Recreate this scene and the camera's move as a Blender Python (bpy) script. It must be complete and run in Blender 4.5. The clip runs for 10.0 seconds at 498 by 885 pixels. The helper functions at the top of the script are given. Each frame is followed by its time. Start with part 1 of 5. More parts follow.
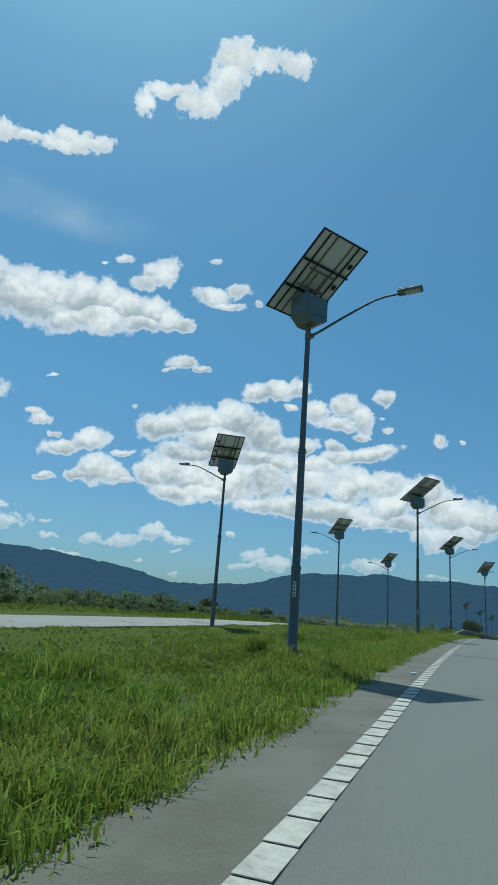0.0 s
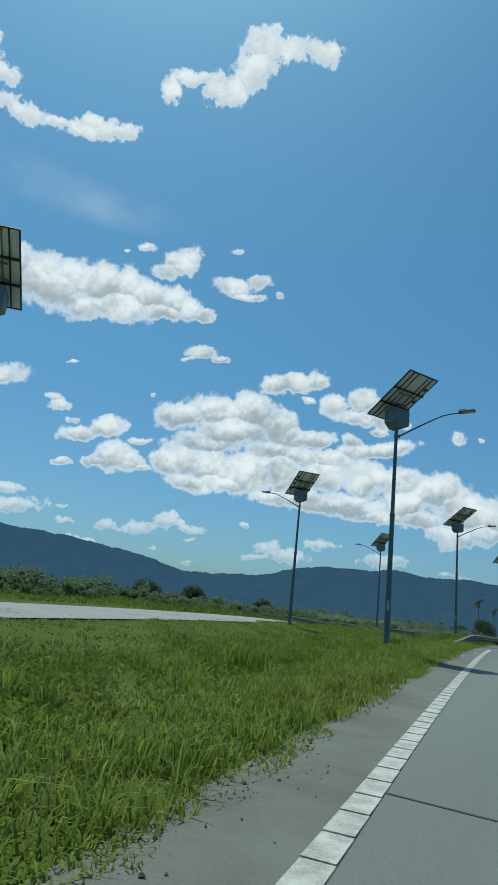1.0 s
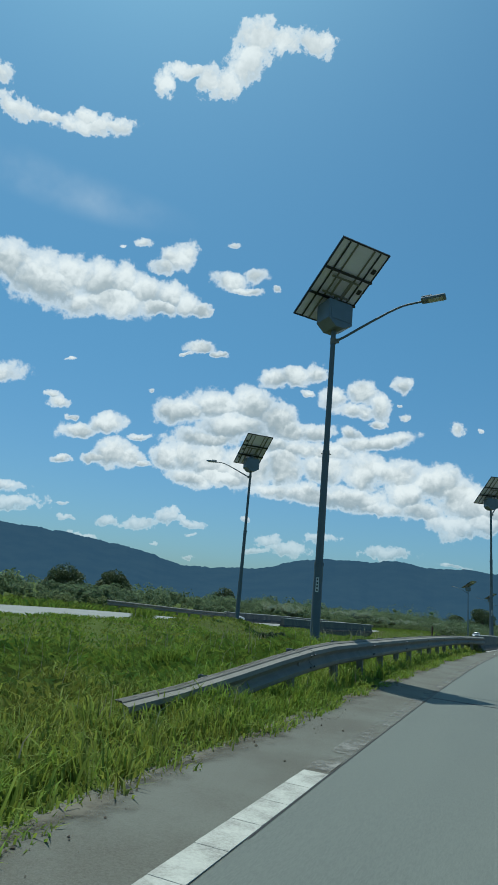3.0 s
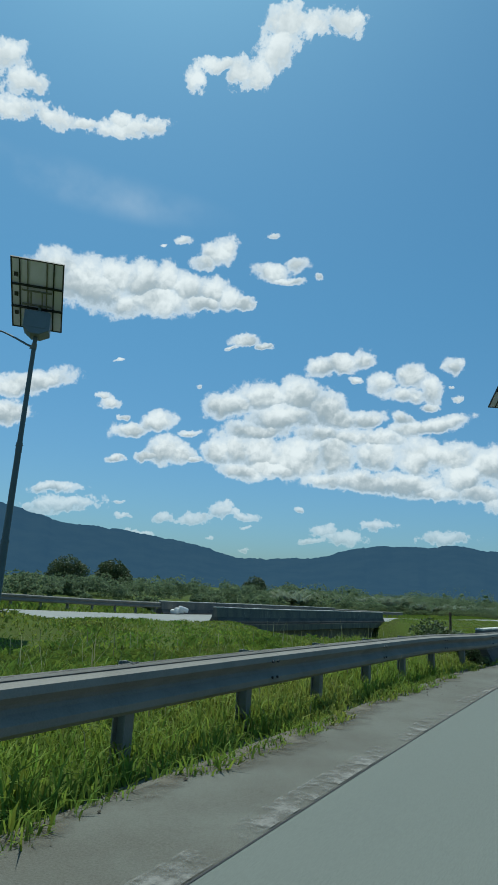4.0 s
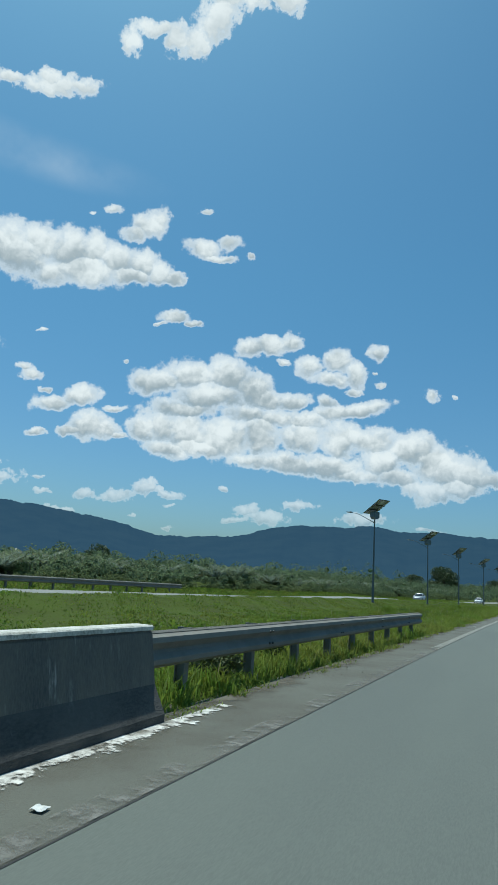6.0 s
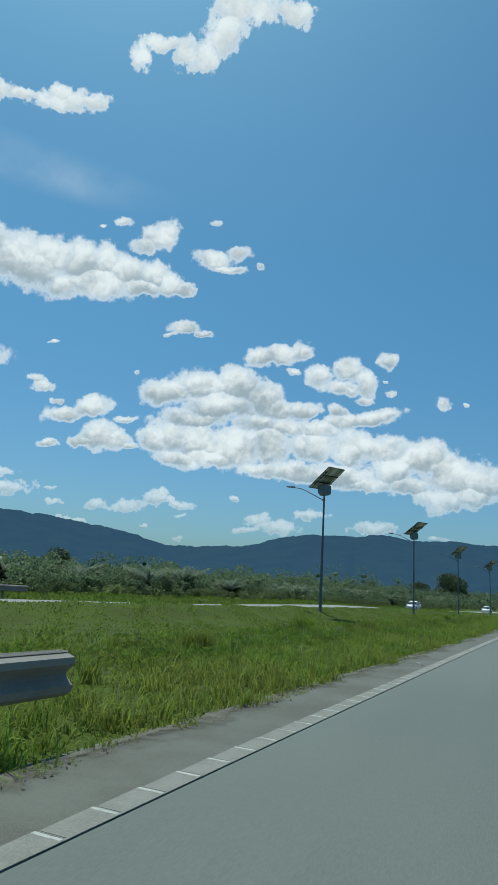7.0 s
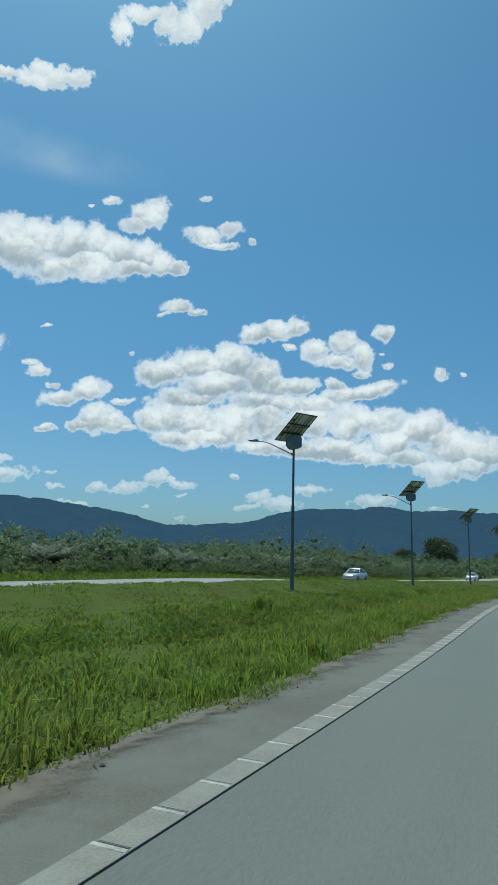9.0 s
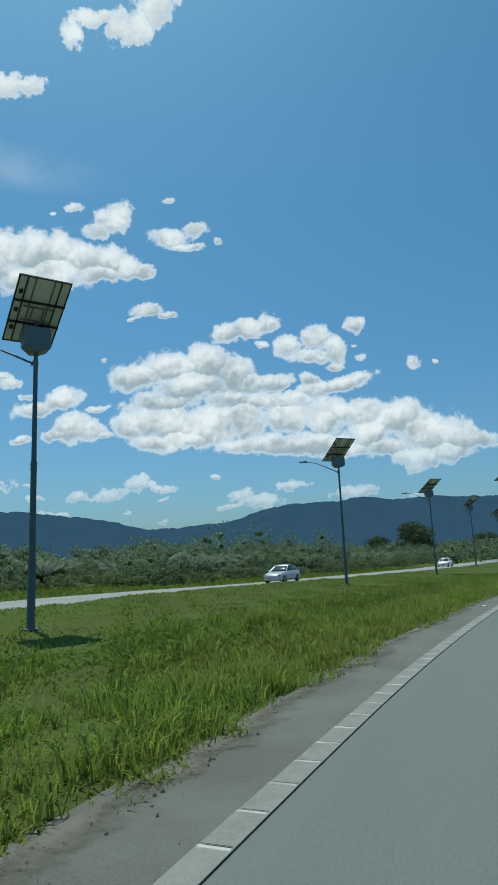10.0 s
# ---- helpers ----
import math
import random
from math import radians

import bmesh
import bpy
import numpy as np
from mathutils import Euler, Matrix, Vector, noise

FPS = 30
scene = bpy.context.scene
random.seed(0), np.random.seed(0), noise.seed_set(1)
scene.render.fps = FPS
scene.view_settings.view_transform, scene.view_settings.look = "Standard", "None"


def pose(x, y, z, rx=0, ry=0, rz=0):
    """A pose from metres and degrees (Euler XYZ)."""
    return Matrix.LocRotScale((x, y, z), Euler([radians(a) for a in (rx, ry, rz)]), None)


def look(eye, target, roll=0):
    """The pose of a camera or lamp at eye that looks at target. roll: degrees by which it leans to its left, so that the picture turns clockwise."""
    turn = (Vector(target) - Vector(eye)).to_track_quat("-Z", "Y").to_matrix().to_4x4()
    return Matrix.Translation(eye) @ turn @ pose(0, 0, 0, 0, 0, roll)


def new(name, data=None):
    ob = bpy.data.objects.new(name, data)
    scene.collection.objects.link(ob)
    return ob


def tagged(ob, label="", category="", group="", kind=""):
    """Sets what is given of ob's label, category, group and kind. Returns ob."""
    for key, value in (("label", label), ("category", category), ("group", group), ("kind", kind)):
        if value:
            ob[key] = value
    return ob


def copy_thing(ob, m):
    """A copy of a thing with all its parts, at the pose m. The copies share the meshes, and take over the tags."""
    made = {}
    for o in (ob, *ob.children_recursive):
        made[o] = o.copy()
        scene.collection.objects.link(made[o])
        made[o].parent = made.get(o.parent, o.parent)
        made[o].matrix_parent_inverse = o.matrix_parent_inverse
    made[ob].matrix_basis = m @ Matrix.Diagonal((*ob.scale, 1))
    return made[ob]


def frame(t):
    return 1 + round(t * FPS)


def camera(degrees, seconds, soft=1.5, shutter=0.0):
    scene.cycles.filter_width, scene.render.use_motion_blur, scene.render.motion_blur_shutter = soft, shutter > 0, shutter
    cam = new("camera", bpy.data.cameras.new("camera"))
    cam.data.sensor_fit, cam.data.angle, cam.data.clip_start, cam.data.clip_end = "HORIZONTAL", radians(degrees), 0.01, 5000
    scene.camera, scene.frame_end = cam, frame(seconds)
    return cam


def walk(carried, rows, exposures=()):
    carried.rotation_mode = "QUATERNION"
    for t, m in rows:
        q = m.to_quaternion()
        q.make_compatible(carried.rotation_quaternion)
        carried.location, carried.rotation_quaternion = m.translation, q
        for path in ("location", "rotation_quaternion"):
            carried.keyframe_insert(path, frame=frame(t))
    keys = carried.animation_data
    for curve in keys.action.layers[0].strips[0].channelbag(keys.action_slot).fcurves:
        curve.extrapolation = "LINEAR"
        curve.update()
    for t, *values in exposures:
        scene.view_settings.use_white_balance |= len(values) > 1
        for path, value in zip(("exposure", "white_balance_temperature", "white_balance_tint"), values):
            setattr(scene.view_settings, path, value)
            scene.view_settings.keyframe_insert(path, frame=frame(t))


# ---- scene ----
# The camera drives along a divided highway at about 70 km/h.
cam = camera(43.98, 10.0, soft=1.6)
walk(cam, [
    (0.0, pose(-0.00, -0.00, 1.30, 105.89, -4.18, 22.38)),
    (0.2, pose(-0.27, 3.89, 1.43, 105.01, -3.35, 22.07)),
    (0.5, pose(-0.61, 9.59, 1.62, 106.04, -3.93, 23.41)),
    (1.0, pose(-1.08, 18.85, 1.87, 105.01, -6.20, 23.42)),
    (1.5, pose(-1.29, 28.08, 2.00, 105.52, -4.34, 25.67)),
    (2.0, pose(-1.39, 37.48, 2.15, 105.89, -3.02, 25.81)),
    (2.2, pose(-1.41, 41.24, 2.19, 104.8, -4.4, 23.6)),
    (3.3, pose(-1.54, 61.91, 2.34, 104.19, -5.81, 24.06)),
    (3.5, pose(-1.48, 65.75, 2.35, 102.52, -3.44, 27.50)),
    (4.0, pose(-1.26, 75.38, 2.39, 103.29, -3.44, 28.88)),
    (4.5, pose(-1.05, 85.46, 2.24, 104.49, -5.88, 29.21)),
    (4.8, pose(-0.88, 91.54, 2.17, 104.4, -5.7, 28.6)),
    (5.0, pose(-0.77, 95.59, 2.13, 107.82, -8.77, 25.19)),
    (5.5, pose(-0.38, 105.58, 2.00, 101.99, -4.55, 22.68)),
    (5.7, pose(-0.20, 109.52, 1.93, 101.87, -4.07, 21.46)),
    (6.8, pose(0.75, 130.89, 1.59, 101.44, -3.05, 23.16)),
    (7.0, pose(0.92, 134.69, 1.48, 102.61, -3.64, 22.81)),
    (7.5, pose(1.25, 144.04, 1.22, 101.75, -0.87, 25.36)),
    (8.0, pose(1.48, 153.35, 1.12, 101.58, -4.04, 22.05)),
    (8.5, pose(2.01, 162.66, 0.96, 102.52, -4.56, 19.08)),
    (9.0, pose(2.35, 172.07, 0.82, 100.50, -1.55, 23.10)),
    (9.5, pose(2.77, 181.64, 0.74, 100.94, -0.70, 21.42)),
    (10.0, pose(3.01, 191.48, 0.80, 100.38, 2.54, 21.85)),
], exposures=[(0.0, 0.1, 5950, 0), (10.0, 0.1, 5950, 0)])

# ---------------------------------------------------------------- light
SUN_AZ, SUN_EL = radians(-53), radians(72.5)
sun_dir = Vector((math.sin(SUN_AZ) * math.cos(SUN_EL), math.cos(SUN_AZ) * math.cos(SUN_EL), math.sin(SUN_EL)))
lamp_data = bpy.data.lights.new("sun", "SUN")
lamp_data.energy, lamp_data.angle, lamp_data.color = 3.6, radians(0.53), (1.0, 0.95, 0.86)
sun = new("sun", lamp_data)
sun.matrix_world = look(sun_dir * 100, (0, 0, 0))

world = bpy.data.worlds.new("world")
scene.world = world
world.use_nodes = True
wn, wl = world.node_tree.nodes, world.node_tree.links
wn.clear()


def node(tree, kind, **values):
    n = tree.nodes.new(kind)
    for k, val in values.items():
        if k in n.inputs:
            n.inputs[k].default_value = val
    return n


def math_node(tree, op, a, b=None, clamp=False):
    n = tree.nodes.new("ShaderNodeMath")
    n.operation, n.use_clamp = op, clamp
    for i, s in enumerate((a, b)):
        if s is None:
            continue
        if isinstance(s, (int, float)):
            n.inputs[i].default_value = s
        else:
            tree.links.new(s, n.inputs[i])
    return n.outputs[0]


def range_node(tree, value, a, b, c=0.0, d=1.0, smooth=True):
    n = tree.nodes.new("ShaderNodeMapRange")
    n.interpolation_type = "SMOOTHSTEP" if smooth else "LINEAR"
    for i, s in enumerate((a, b, c, d)):
        n.inputs[i + 1].default_value = s
    tree.links.new(value, n.inputs[0])
    return n.outputs[0]


def mix_color(tree, fac, a, b, blend="MIX"):
    n = tree.nodes.new("ShaderNodeMix")
    n.data_type, n.blend_type = "RGBA", blend
    for socket, s in ((n.inputs[0], fac), (n.inputs[6], a), (n.inputs[7], b)):
        if isinstance(s, (int, float, tuple)):
            socket.default_value = (*s, 1) if isinstance(s, tuple) else s
        else:
            tree.links.new(s, socket)
    return n.outputs[2]


CLOUDS = []


def cloud(az, el, w, h, tilt, thin=0.0):
    """One lobe of a cloud: bearing, height above the horizon, half width, half height and lean, all in degrees; thin: how wispy."""
    CLOUDS.append((az, el, w, h, tilt, thin))


cloud(-21.8, 47.6, 2.9, 1.0, -6)
cloud(-25.2, 47.5, 2.6, 1.1, 0)
cloud(-28.2, 47.6, 3.0, 1.5, 1)
cloud(-29.2, 45.9, 2.6, 1.7, 26)
cloud(-31.2, 44.3, 1.4, 1.4, -9)
cloud(-33.1, 44.1, 1.6, 1.4, -2)
cloud(-35.7, 44.4, 2.8, 0.6, 9)
cloud(-37.9, 43.2, 1.3, 1.3, -20)
cloud(-56.9, 41.0, 2.4, 1.4, 17)
cloud(-58.7, 39.2, 2.4, 1.6, 19)
cloud(-55.1, 39.6, 2.4, 1.0, 9)
cloud(-55.7, 37.7, 3.4, 1.0, 6)
cloud(-51.8, 38.0, 2.7, 0.9, 2)
cloud(-48.7, 38.1, 2.1, 0.4, 10)
cloud(-44.5, 38.7, 3.8, 0.9, 12)
cloud(-45.4, 39.0, 1.5, 0.8, 11)
cloud(-42.4, 39.3, 2.0, 0.6, 10)
cloud(-49.9, 26.5, 2.6, 1.6, 13)
cloud(-46.3, 26.0, 4.3, 2.0, -2)
cloud(-50.5, 16.5, 4.3, 1.0, 17)
cloud(-52.1, 13.7, 2.2, 1.0, 11)
cloud(-47.1, 7.5, 2.2, 0.5, 8)
cloud(-46.6, 6.1, 3.5, 0.7, 8)
cloud(-4.1, 9.8, 3.2, 1.8, -3)
cloud(-31.9, 16.6, 2.7, 1.3, 13)
cloud(-28.5, 17.6, 3.0, 1.4, 2)
cloud(-25.1, 17.9, 2.5, 1.7, 1)
cloud(-22.4, 16.8, 2.2, 1.6, 1)
cloud(-26.4, 15.8, 3.6, 1.3, 2)
cloud(-21.0, 15.9, 1.7, 0.9, 0)
cloud(-18.8, 15.8, 1.9, 0.8, -0)
cloud(-32.6, 12.3, 1.6, 1.3, 3)
cloud(-30.8, 12.7, 1.8, 1.7, 3)
cloud(-28.2, 12.3, 2.8, 1.8, 2)
cloud(-30.2, 10.5, 2.6, 0.7, -2)
cloud(-24.9, 12.0, 2.8, 2.0, 1)
cloud(-21.4, 12.6, 2.0, 2.1, 0)
cloud(-17.3, 12.7, 2.2, 1.7, -0)
cloud(-18.4, 10.0, 3.5, 0.9, -4)
cloud(-13.6, 12.6, 2.4, 1.7, -1)
cloud(-14.7, 10.0, 3.1, 1.1, -1)
cloud(-13.1, 15.2, 4.4, 0.7, 8)
cloud(-7.6, 11.7, 2.4, 1.7, -2)
cloud(-10.2, 10.5, 2.1, 1.5, -2)
cloud(-5.0, 10.5, 2.3, 1.6, -3)
cloud(-2.4, 9.5, 2.2, 1.2, -11)
cloud(-0.5, 9.0, 1.8, 0.8, -7)
cloud(-6.2, 8.1, 2.7, 1.0, -2)
cloud(-8.7, 9.1, 2.3, 0.9, -2)
cloud(-3.4, 8.4, 2.1, 1.0, -2)
cloud(-23.0, 20.5, 1.5, 1.0, 10)
cloud(-21.1, 20.9, 1.7, 0.9, 0)
cloud(-19.2, 21.1, 1.3, 0.8, -0)
cloud(-19.7, 19.4, 0.9, 0.4, -14, 0.15)
cloud(-14.4, 19.7, 1.5, 1.1, -2, 0.05)
cloud(-17.1, 19.1, 1.5, 0.9, -1, 0.05)
cloud(-15.2, 18.0, 2.2, 0.8, -2, 0.15)
cloud(-12.9, 18.4, 1.0, 1.4, -2, 0.10)
cloud(-13.1, 16.9, 1.0, 0.4, -2, 0.15)
cloud(-10.7, 20.4, 0.8, 0.8, -3, 0.05)
cloud(-11.2, 18.6, 0.3, 0.2, -3, 0.20)
cloud(-10.5, 17.6, 0.7, 0.3, 9, 0.15)
cloud(-5.8, 16.7, 0.9, 0.7, 6, 0.30)
cloud(-3.8, 16.2, 0.4, 0.3, -4, 0.35)
cloud(-40.9, 13.5, 2.0, 0.7, 13, 0.05)
cloud(-38.6, 14.6, 1.8, 0.9, 15)
cloud(-35.3, 13.9, 1.3, 0.4, 9, 0.15)
cloud(-39.1, 11.3, 1.5, 0.5, 4, 0.05)
cloud(-37.4, 12.0, 1.9, 1.3, 14)
cloud(-36.3, 11.8, 1.3, 1.0, 4)
cloud(-35.0, 11.4, 1.2, 0.4, 3, 0.15)
cloud(-41.9, 10.8, 0.9, 0.4, 13, 0.15)
cloud(-43.0, 15.7, 1.2, 0.7, 7, 0.15)
cloud(-41.7, 14.6, 0.7, 0.4, 26, 0.25)
cloud(-43.7, 16.2, 0.7, 0.4, 7, 0.20)
cloud(-42.8, 19.5, 0.7, 0.2, -0, 0.30)
cloud(-34.6, 18.0, 0.6, 0.3, 12, 0.30)
cloud(-30.6, 22.6, 1.9, 0.5, -0, 0.10)
cloud(-28.7, 22.1, 1.0, 0.4, 3, 0.15)
cloud(-31.9, 22.0, 1.0, 0.2, 12, 0.30)
cloud(-34.1, 6.0, 2.0, 0.5, 8, 0.05)
cloud(-31.8, 6.8, 1.4, 0.7, 2)
cloud(-29.7, 6.5, 1.4, 0.4, -2, 0.05)
cloud(-37.3, 5.8, 1.1, 0.4, 8, 0.05)
cloud(-41.5, 7.0, 0.6, 0.2, 19, 0.20)
cloud(-40.9, 5.7, 0.8, 0.3, 3, 0.15)
cloud(-24.8, 7.2, 0.6, 0.3, 1, 0.10)
cloud(-29.5, 5.4, 0.7, 0.2, 6, 0.25)
cloud(-17.8, 6.2, 1.9, 0.5, 0, 0.10)
cloud(-22.5, 5.4, 1.5, 0.5, 1, 0.05)
cloud(-20.6, 4.9, 1.9, 0.7, 1)
cloud(-23.5, 4.5, 1.6, 0.3, 1, 0.15)
cloud(-11.7, 5.3, 2.4, 0.6, 5, 0.10)
cloud(-5.9, 4.6, 1.7, 0.2, -1, 0.15)
cloud(-39.3, 4.4, 1.3, 0.2, 2, 0.10)
cloud(-32.7, 4.5, 0.4, 0.2, 2, 0.20)
cloud(-29.7, 3.5, 0.6, 0.3, 11, 0.20)
cloud(-43.9, 26.9, 2.2, 1.4, 10)
cloud(-41.3, 26.9, 2.2, 1.7, 9)
cloud(-39.0, 27.4, 1.7, 1.5, 8)
cloud(-36.7, 26.8, 2.1, 1.4, 7)
cloud(-34.5, 26.9, 1.8, 1.1, 6)
cloud(-32.5, 26.2, 1.5, 1.0, 5)
cloud(-31.0, 26.0, 1.1, 0.6, 4)
cloud(-39.6, 25.3, 3.9, 1.3, 4)
cloud(-35.3, 25.6, 2.2, 0.8, 6)
cloud(-42.5, 24.6, 2.0, 1.2, 9)
cloud(-34.1, 30.1, 2.0, 1.1, 6, 0.10)
cloud(-33.1, 30.8, 1.6, 1.0, 6, 0.10)
cloud(-35.3, 29.3, 1.4, 0.7, 6, 0.15)
cloud(-37.7, 30.8, 1.2, 0.5, 8, 0.25)
cloud(-39.8, 30.3, 0.6, 0.3, 9, 0.30)
cloud(-28.6, 31.9, 1.1, 0.3, 18, 0.20)
cloud(-28.2, 28.7, 2.1, 0.9, -1, 0.05)
cloud(-25.9, 29.5, 1.5, 0.8, 2, 0.15)
cloud(-26.7, 28.0, 1.7, 0.4, 2, 0.10)
cloud(-23.7, 28.5, 0.7, 0.4, 1, 0.20)
cloud(-28.9, 14.4, 4.6, 1.0, 2, 0.10)
cloud(-22.6, 14.5, 3.2, 0.9, 1, 0.05)
cloud(-17.3, 14.1, 2.9, 0.8, -1, 0.05)
cloud(-11.1, 12.5, 2.6, 1.4, -2, 0.05)
cloud(-20.0, 14.2, 2.2, 1.1, 0, 0.10)
cloud(-15.2, 15.8, 1.4, 0.6, -1, 0.15)
cloud(-12.7, 9.3, 3.1, 0.7, -1, 0.05)
cloud(-27.3, 10.9, 3.2, 0.9, 2, 0.00)
cloud(-22.6, 10.1, 2.7, 0.7, 1, 0.05)


# the field of all lobes: 0 at a lobe's middle, 1 at its rim
field = bpy.data.node_groups.new("cloud_field", "ShaderNodeTree")
field.interface.new_socket("Bearing", in_out="INPUT", socket_type="NodeSocketFloat")
field.interface.new_socket("Elevation", in_out="INPUT", socket_type="NodeSocketFloat")
field.interface.new_socket("Rim", in_out="OUTPUT", socket_type="NodeSocketFloat")
field.interface.new_socket("Height", in_out="OUTPUT", socket_type="NodeSocketFloat")
gin, gout = field.nodes.new("NodeGroupInput"), field.nodes.new("NodeGroupOutput")


def soft_min(a, b):
    n = field.nodes.new("ShaderNodeMath")
    n.operation = "SMOOTH_MIN"
    field.links.new(a, n.inputs[0])
    field.links.new(b, n.inputs[1])
    n.inputs[2].default_value = 0.16
    return n.outputs[0]




def mad(a, b, c):
    """a * b + c"""
    n = field.nodes.new("ShaderNodeMath")
    n.operation = "MULTIPLY_ADD"
    for socket, value in zip(n.inputs, (a, b, c)):
        if isinstance(value, float):
            socket.default_value = value
        else:
            field.links.new(value, socket)
    return n.outputs[0]


low = high = None
u, v = gin.outputs[0], gin.outputs[1]
for az, el, w, h, tilt, thin in CLOUDS:
    c, sn, w, h = math.cos(radians(tilt)), math.sin(radians(tilt)), w * (1.11 if el < 36 else 1.0), h * (1.17 if el < 36 else 0.98)
    along = mad(u, c / w, mad(v, sn / w, -(az * c + el * sn) / w))
    upward = mad(u, -sn / h, mad(v, c / h, (az * sn - el * c) / h))
    reach = math_node(field, "SQRT", mad(along, along, math_node(field, "MULTIPLY", upward, upward)))
    if thin:
        reach = math_node(field, "ADD", reach, thin)
    if low is None:
        low, high = reach, upward
        continue
    # the height within the lobe that lies nearest
    nearer = range_node(field, math_node(field, "SUBTRACT", low, reach), -0.14, 0.14)
    high = mad(nearer, math_node(field, "SUBTRACT", upward, high), high)
    low = soft_min(low, reach)
    # the next lobe waits for this one
    u, v = mad(low, 1e-7, u), mad(high, 1e-7, v)
field.links.new(low, gout.inputs[0])
field.links.new(high, gout.inputs[1])

wt = world.node_tree
coord = wn.new("ShaderNodeTexCoord")
sep = wn.new("ShaderNodeSeparateXYZ")
wl.new(coord.outputs["Generated"], sep.inputs[0])
az_deg = math_node(wt, "MULTIPLY", math_node(wt, "ARCTAN2", sep.outputs[0], sep.outputs[1]), 57.2958)
el_deg = math_node(wt, "MULTIPLY", math_node(wt, "ARCSINE", sep.outputs[2]), 57.2958)


def sky_noise(scale, detail, rough, offset=0.0, up=0.0):
    n = node(wt, "ShaderNodeTexNoise", Scale=scale, Detail=detail, Roughness=rough, Distortion=0.0)
    add = wn.new("ShaderNodeVectorMath")
    add.operation = "ADD"
    add.inputs[1].default_value = (offset, offset * 0.7, offset * 1.3 + up)
    wl.new(coord.outputs["Generated"], add.inputs[0])
    wl.new(add.outputs[0], n.inputs["Vector"])
    return n


def field_at(warp):
    """The cloud field, with its lobes frayed by warp degrees: the way to the rim, and the height within the lobe."""
    nz = sky_noise(22, 5, 0.62, 3.1)
    nsep = wn.new("ShaderNodeSeparateColor")
    wl.new(nz.outputs["Color"], nsep.inputs[0])
    u = math_node(wt, "ADD", az_deg, math_node(wt, "MULTIPLY", math_node(wt, "SUBTRACT", nsep.outputs[0], 0.5), warp * 1.5))
    v = math_node(wt, "ADD", el_deg, math_node(wt, "MULTIPLY", math_node(wt, "SUBTRACT", nsep.outputs[1], 0.5), warp))
    g = wn.new("ShaderNodeGroup")
    g.node_tree = field
    wl.new(u, g.inputs[0])
    wl.new(v, g.inputs[1])
    return g.outputs


rim, lobe_height = field_at(1.8)
fine = sky_noise(62, 7, 0.6, 9.0).outputs["Fac"]
thick = math_node(wt, "SUBTRACT", 1.0, rim)


def puffs(scale, toward_sun):
    """Rounded heads of cumulus, small ones upon large ones: high in a head's middle, low in the folds between."""
    warp = wn.new("ShaderNodeVectorMath")
    warp.operation = "MULTIPLY_ADD"
    warp.inputs[1].default_value = (0.03, 0.03, 0.03)
    wl.new(sky_noise(38, 4, 0.55, 5.0).outputs["Color"], warp.inputs[0])
    wl.new(coord.outputs["Generated"], warp.inputs[2])
    lift = wn.new("ShaderNodeVectorMath")
    lift.operation = "ADD"
    lift.inputs[1].default_value = (-0.45 * toward_sun, -0.1 * toward_sun, toward_sun)
    wl.new(warp.outputs[0], lift.inputs[0])
    vor = node(wt, "ShaderNodeTexVoronoi", Scale=scale, Detail=2.0, Roughness=0.5, Lacunarity=2.3)
    vor.feature = "F1"
    vor.normalize = True
    wl.new(lift.outputs[0], vor.inputs["Vector"])
    return math_node(wt, "SUBTRACT", 1.0, math_node(wt, "MULTIPLY", vor.outputs["Distance"], 1.7))


def centred(value, gain):
    return math_node(wt, "MULTIPLY", math_node(wt, "SUBTRACT", value, 0.5), gain)


heads, heads_up = puffs(30, 0.0), puffs(30, 0.0075)
frayed = math_node(wt, "ADD", centred(fine, 1.0), centred(heads, 0.7))
# high clouds and those near the horizon are torn into wisps
torn = math_node(wt, "MAXIMUM", range_node(wt, el_deg, 29.0, 39.0), range_node(wt, el_deg, 10.0, 6.5))
shreds = math_node(wt, "MULTIPLY", math_node(wt, "SUBTRACT", sky_noise(80, 5, 0.6, 23.0).outputs["Fac"], 0.52), math_node(wt, "MULTIPLY", math_node(wt, "ADD", torn, 0.4), 1.7))
frayed = math_node(wt, "ADD", frayed, shreds)
body = math_node(wt, "ADD", math_node(wt, "MULTIPLY", thick, 1.6), frayed)
faint = range_node(wt, el_deg, 4.0, 11.0, 0.5, 1.0)
dense = math_node(wt, "ADD", math_node(wt, "MULTIPLY", range_node(wt, body, -0.12, 0.34), 0.7), math_node(wt, "MULTIPLY", range_node(wt, body, 0.2, 1.0), 0.3))
alpha = math_node(wt, "MULTIPLY", dense, faint)
# shade: each lobe is white above and grey below, each head is lit on its sunward flank
relief = math_node(wt, "MULTIPLY", math_node(wt, "SUBTRACT", heads_up, heads), 0.75)
soft = sky_noise(16, 3, 0.5, 17.0).outputs["Fac"]
shade = math_node(wt, "ADD", math_node(wt, "SUBTRACT", 0.5, math_node(wt, "MULTIPLY", lobe_height, 0.55)), math_node(wt, "ADD", relief, math_node(wt, "ADD", centred(soft, 1.5), centred(fine, -0.3))))
grey = math_node(wt, "MULTIPLY", math_node(wt, "MULTIPLY", range_node(wt, shade, 0.08, 1.0), range_node(wt, body, 0.1, 0.7)), range_node(wt, el_deg, 22.0, 38.0, 1.0, 0.5))
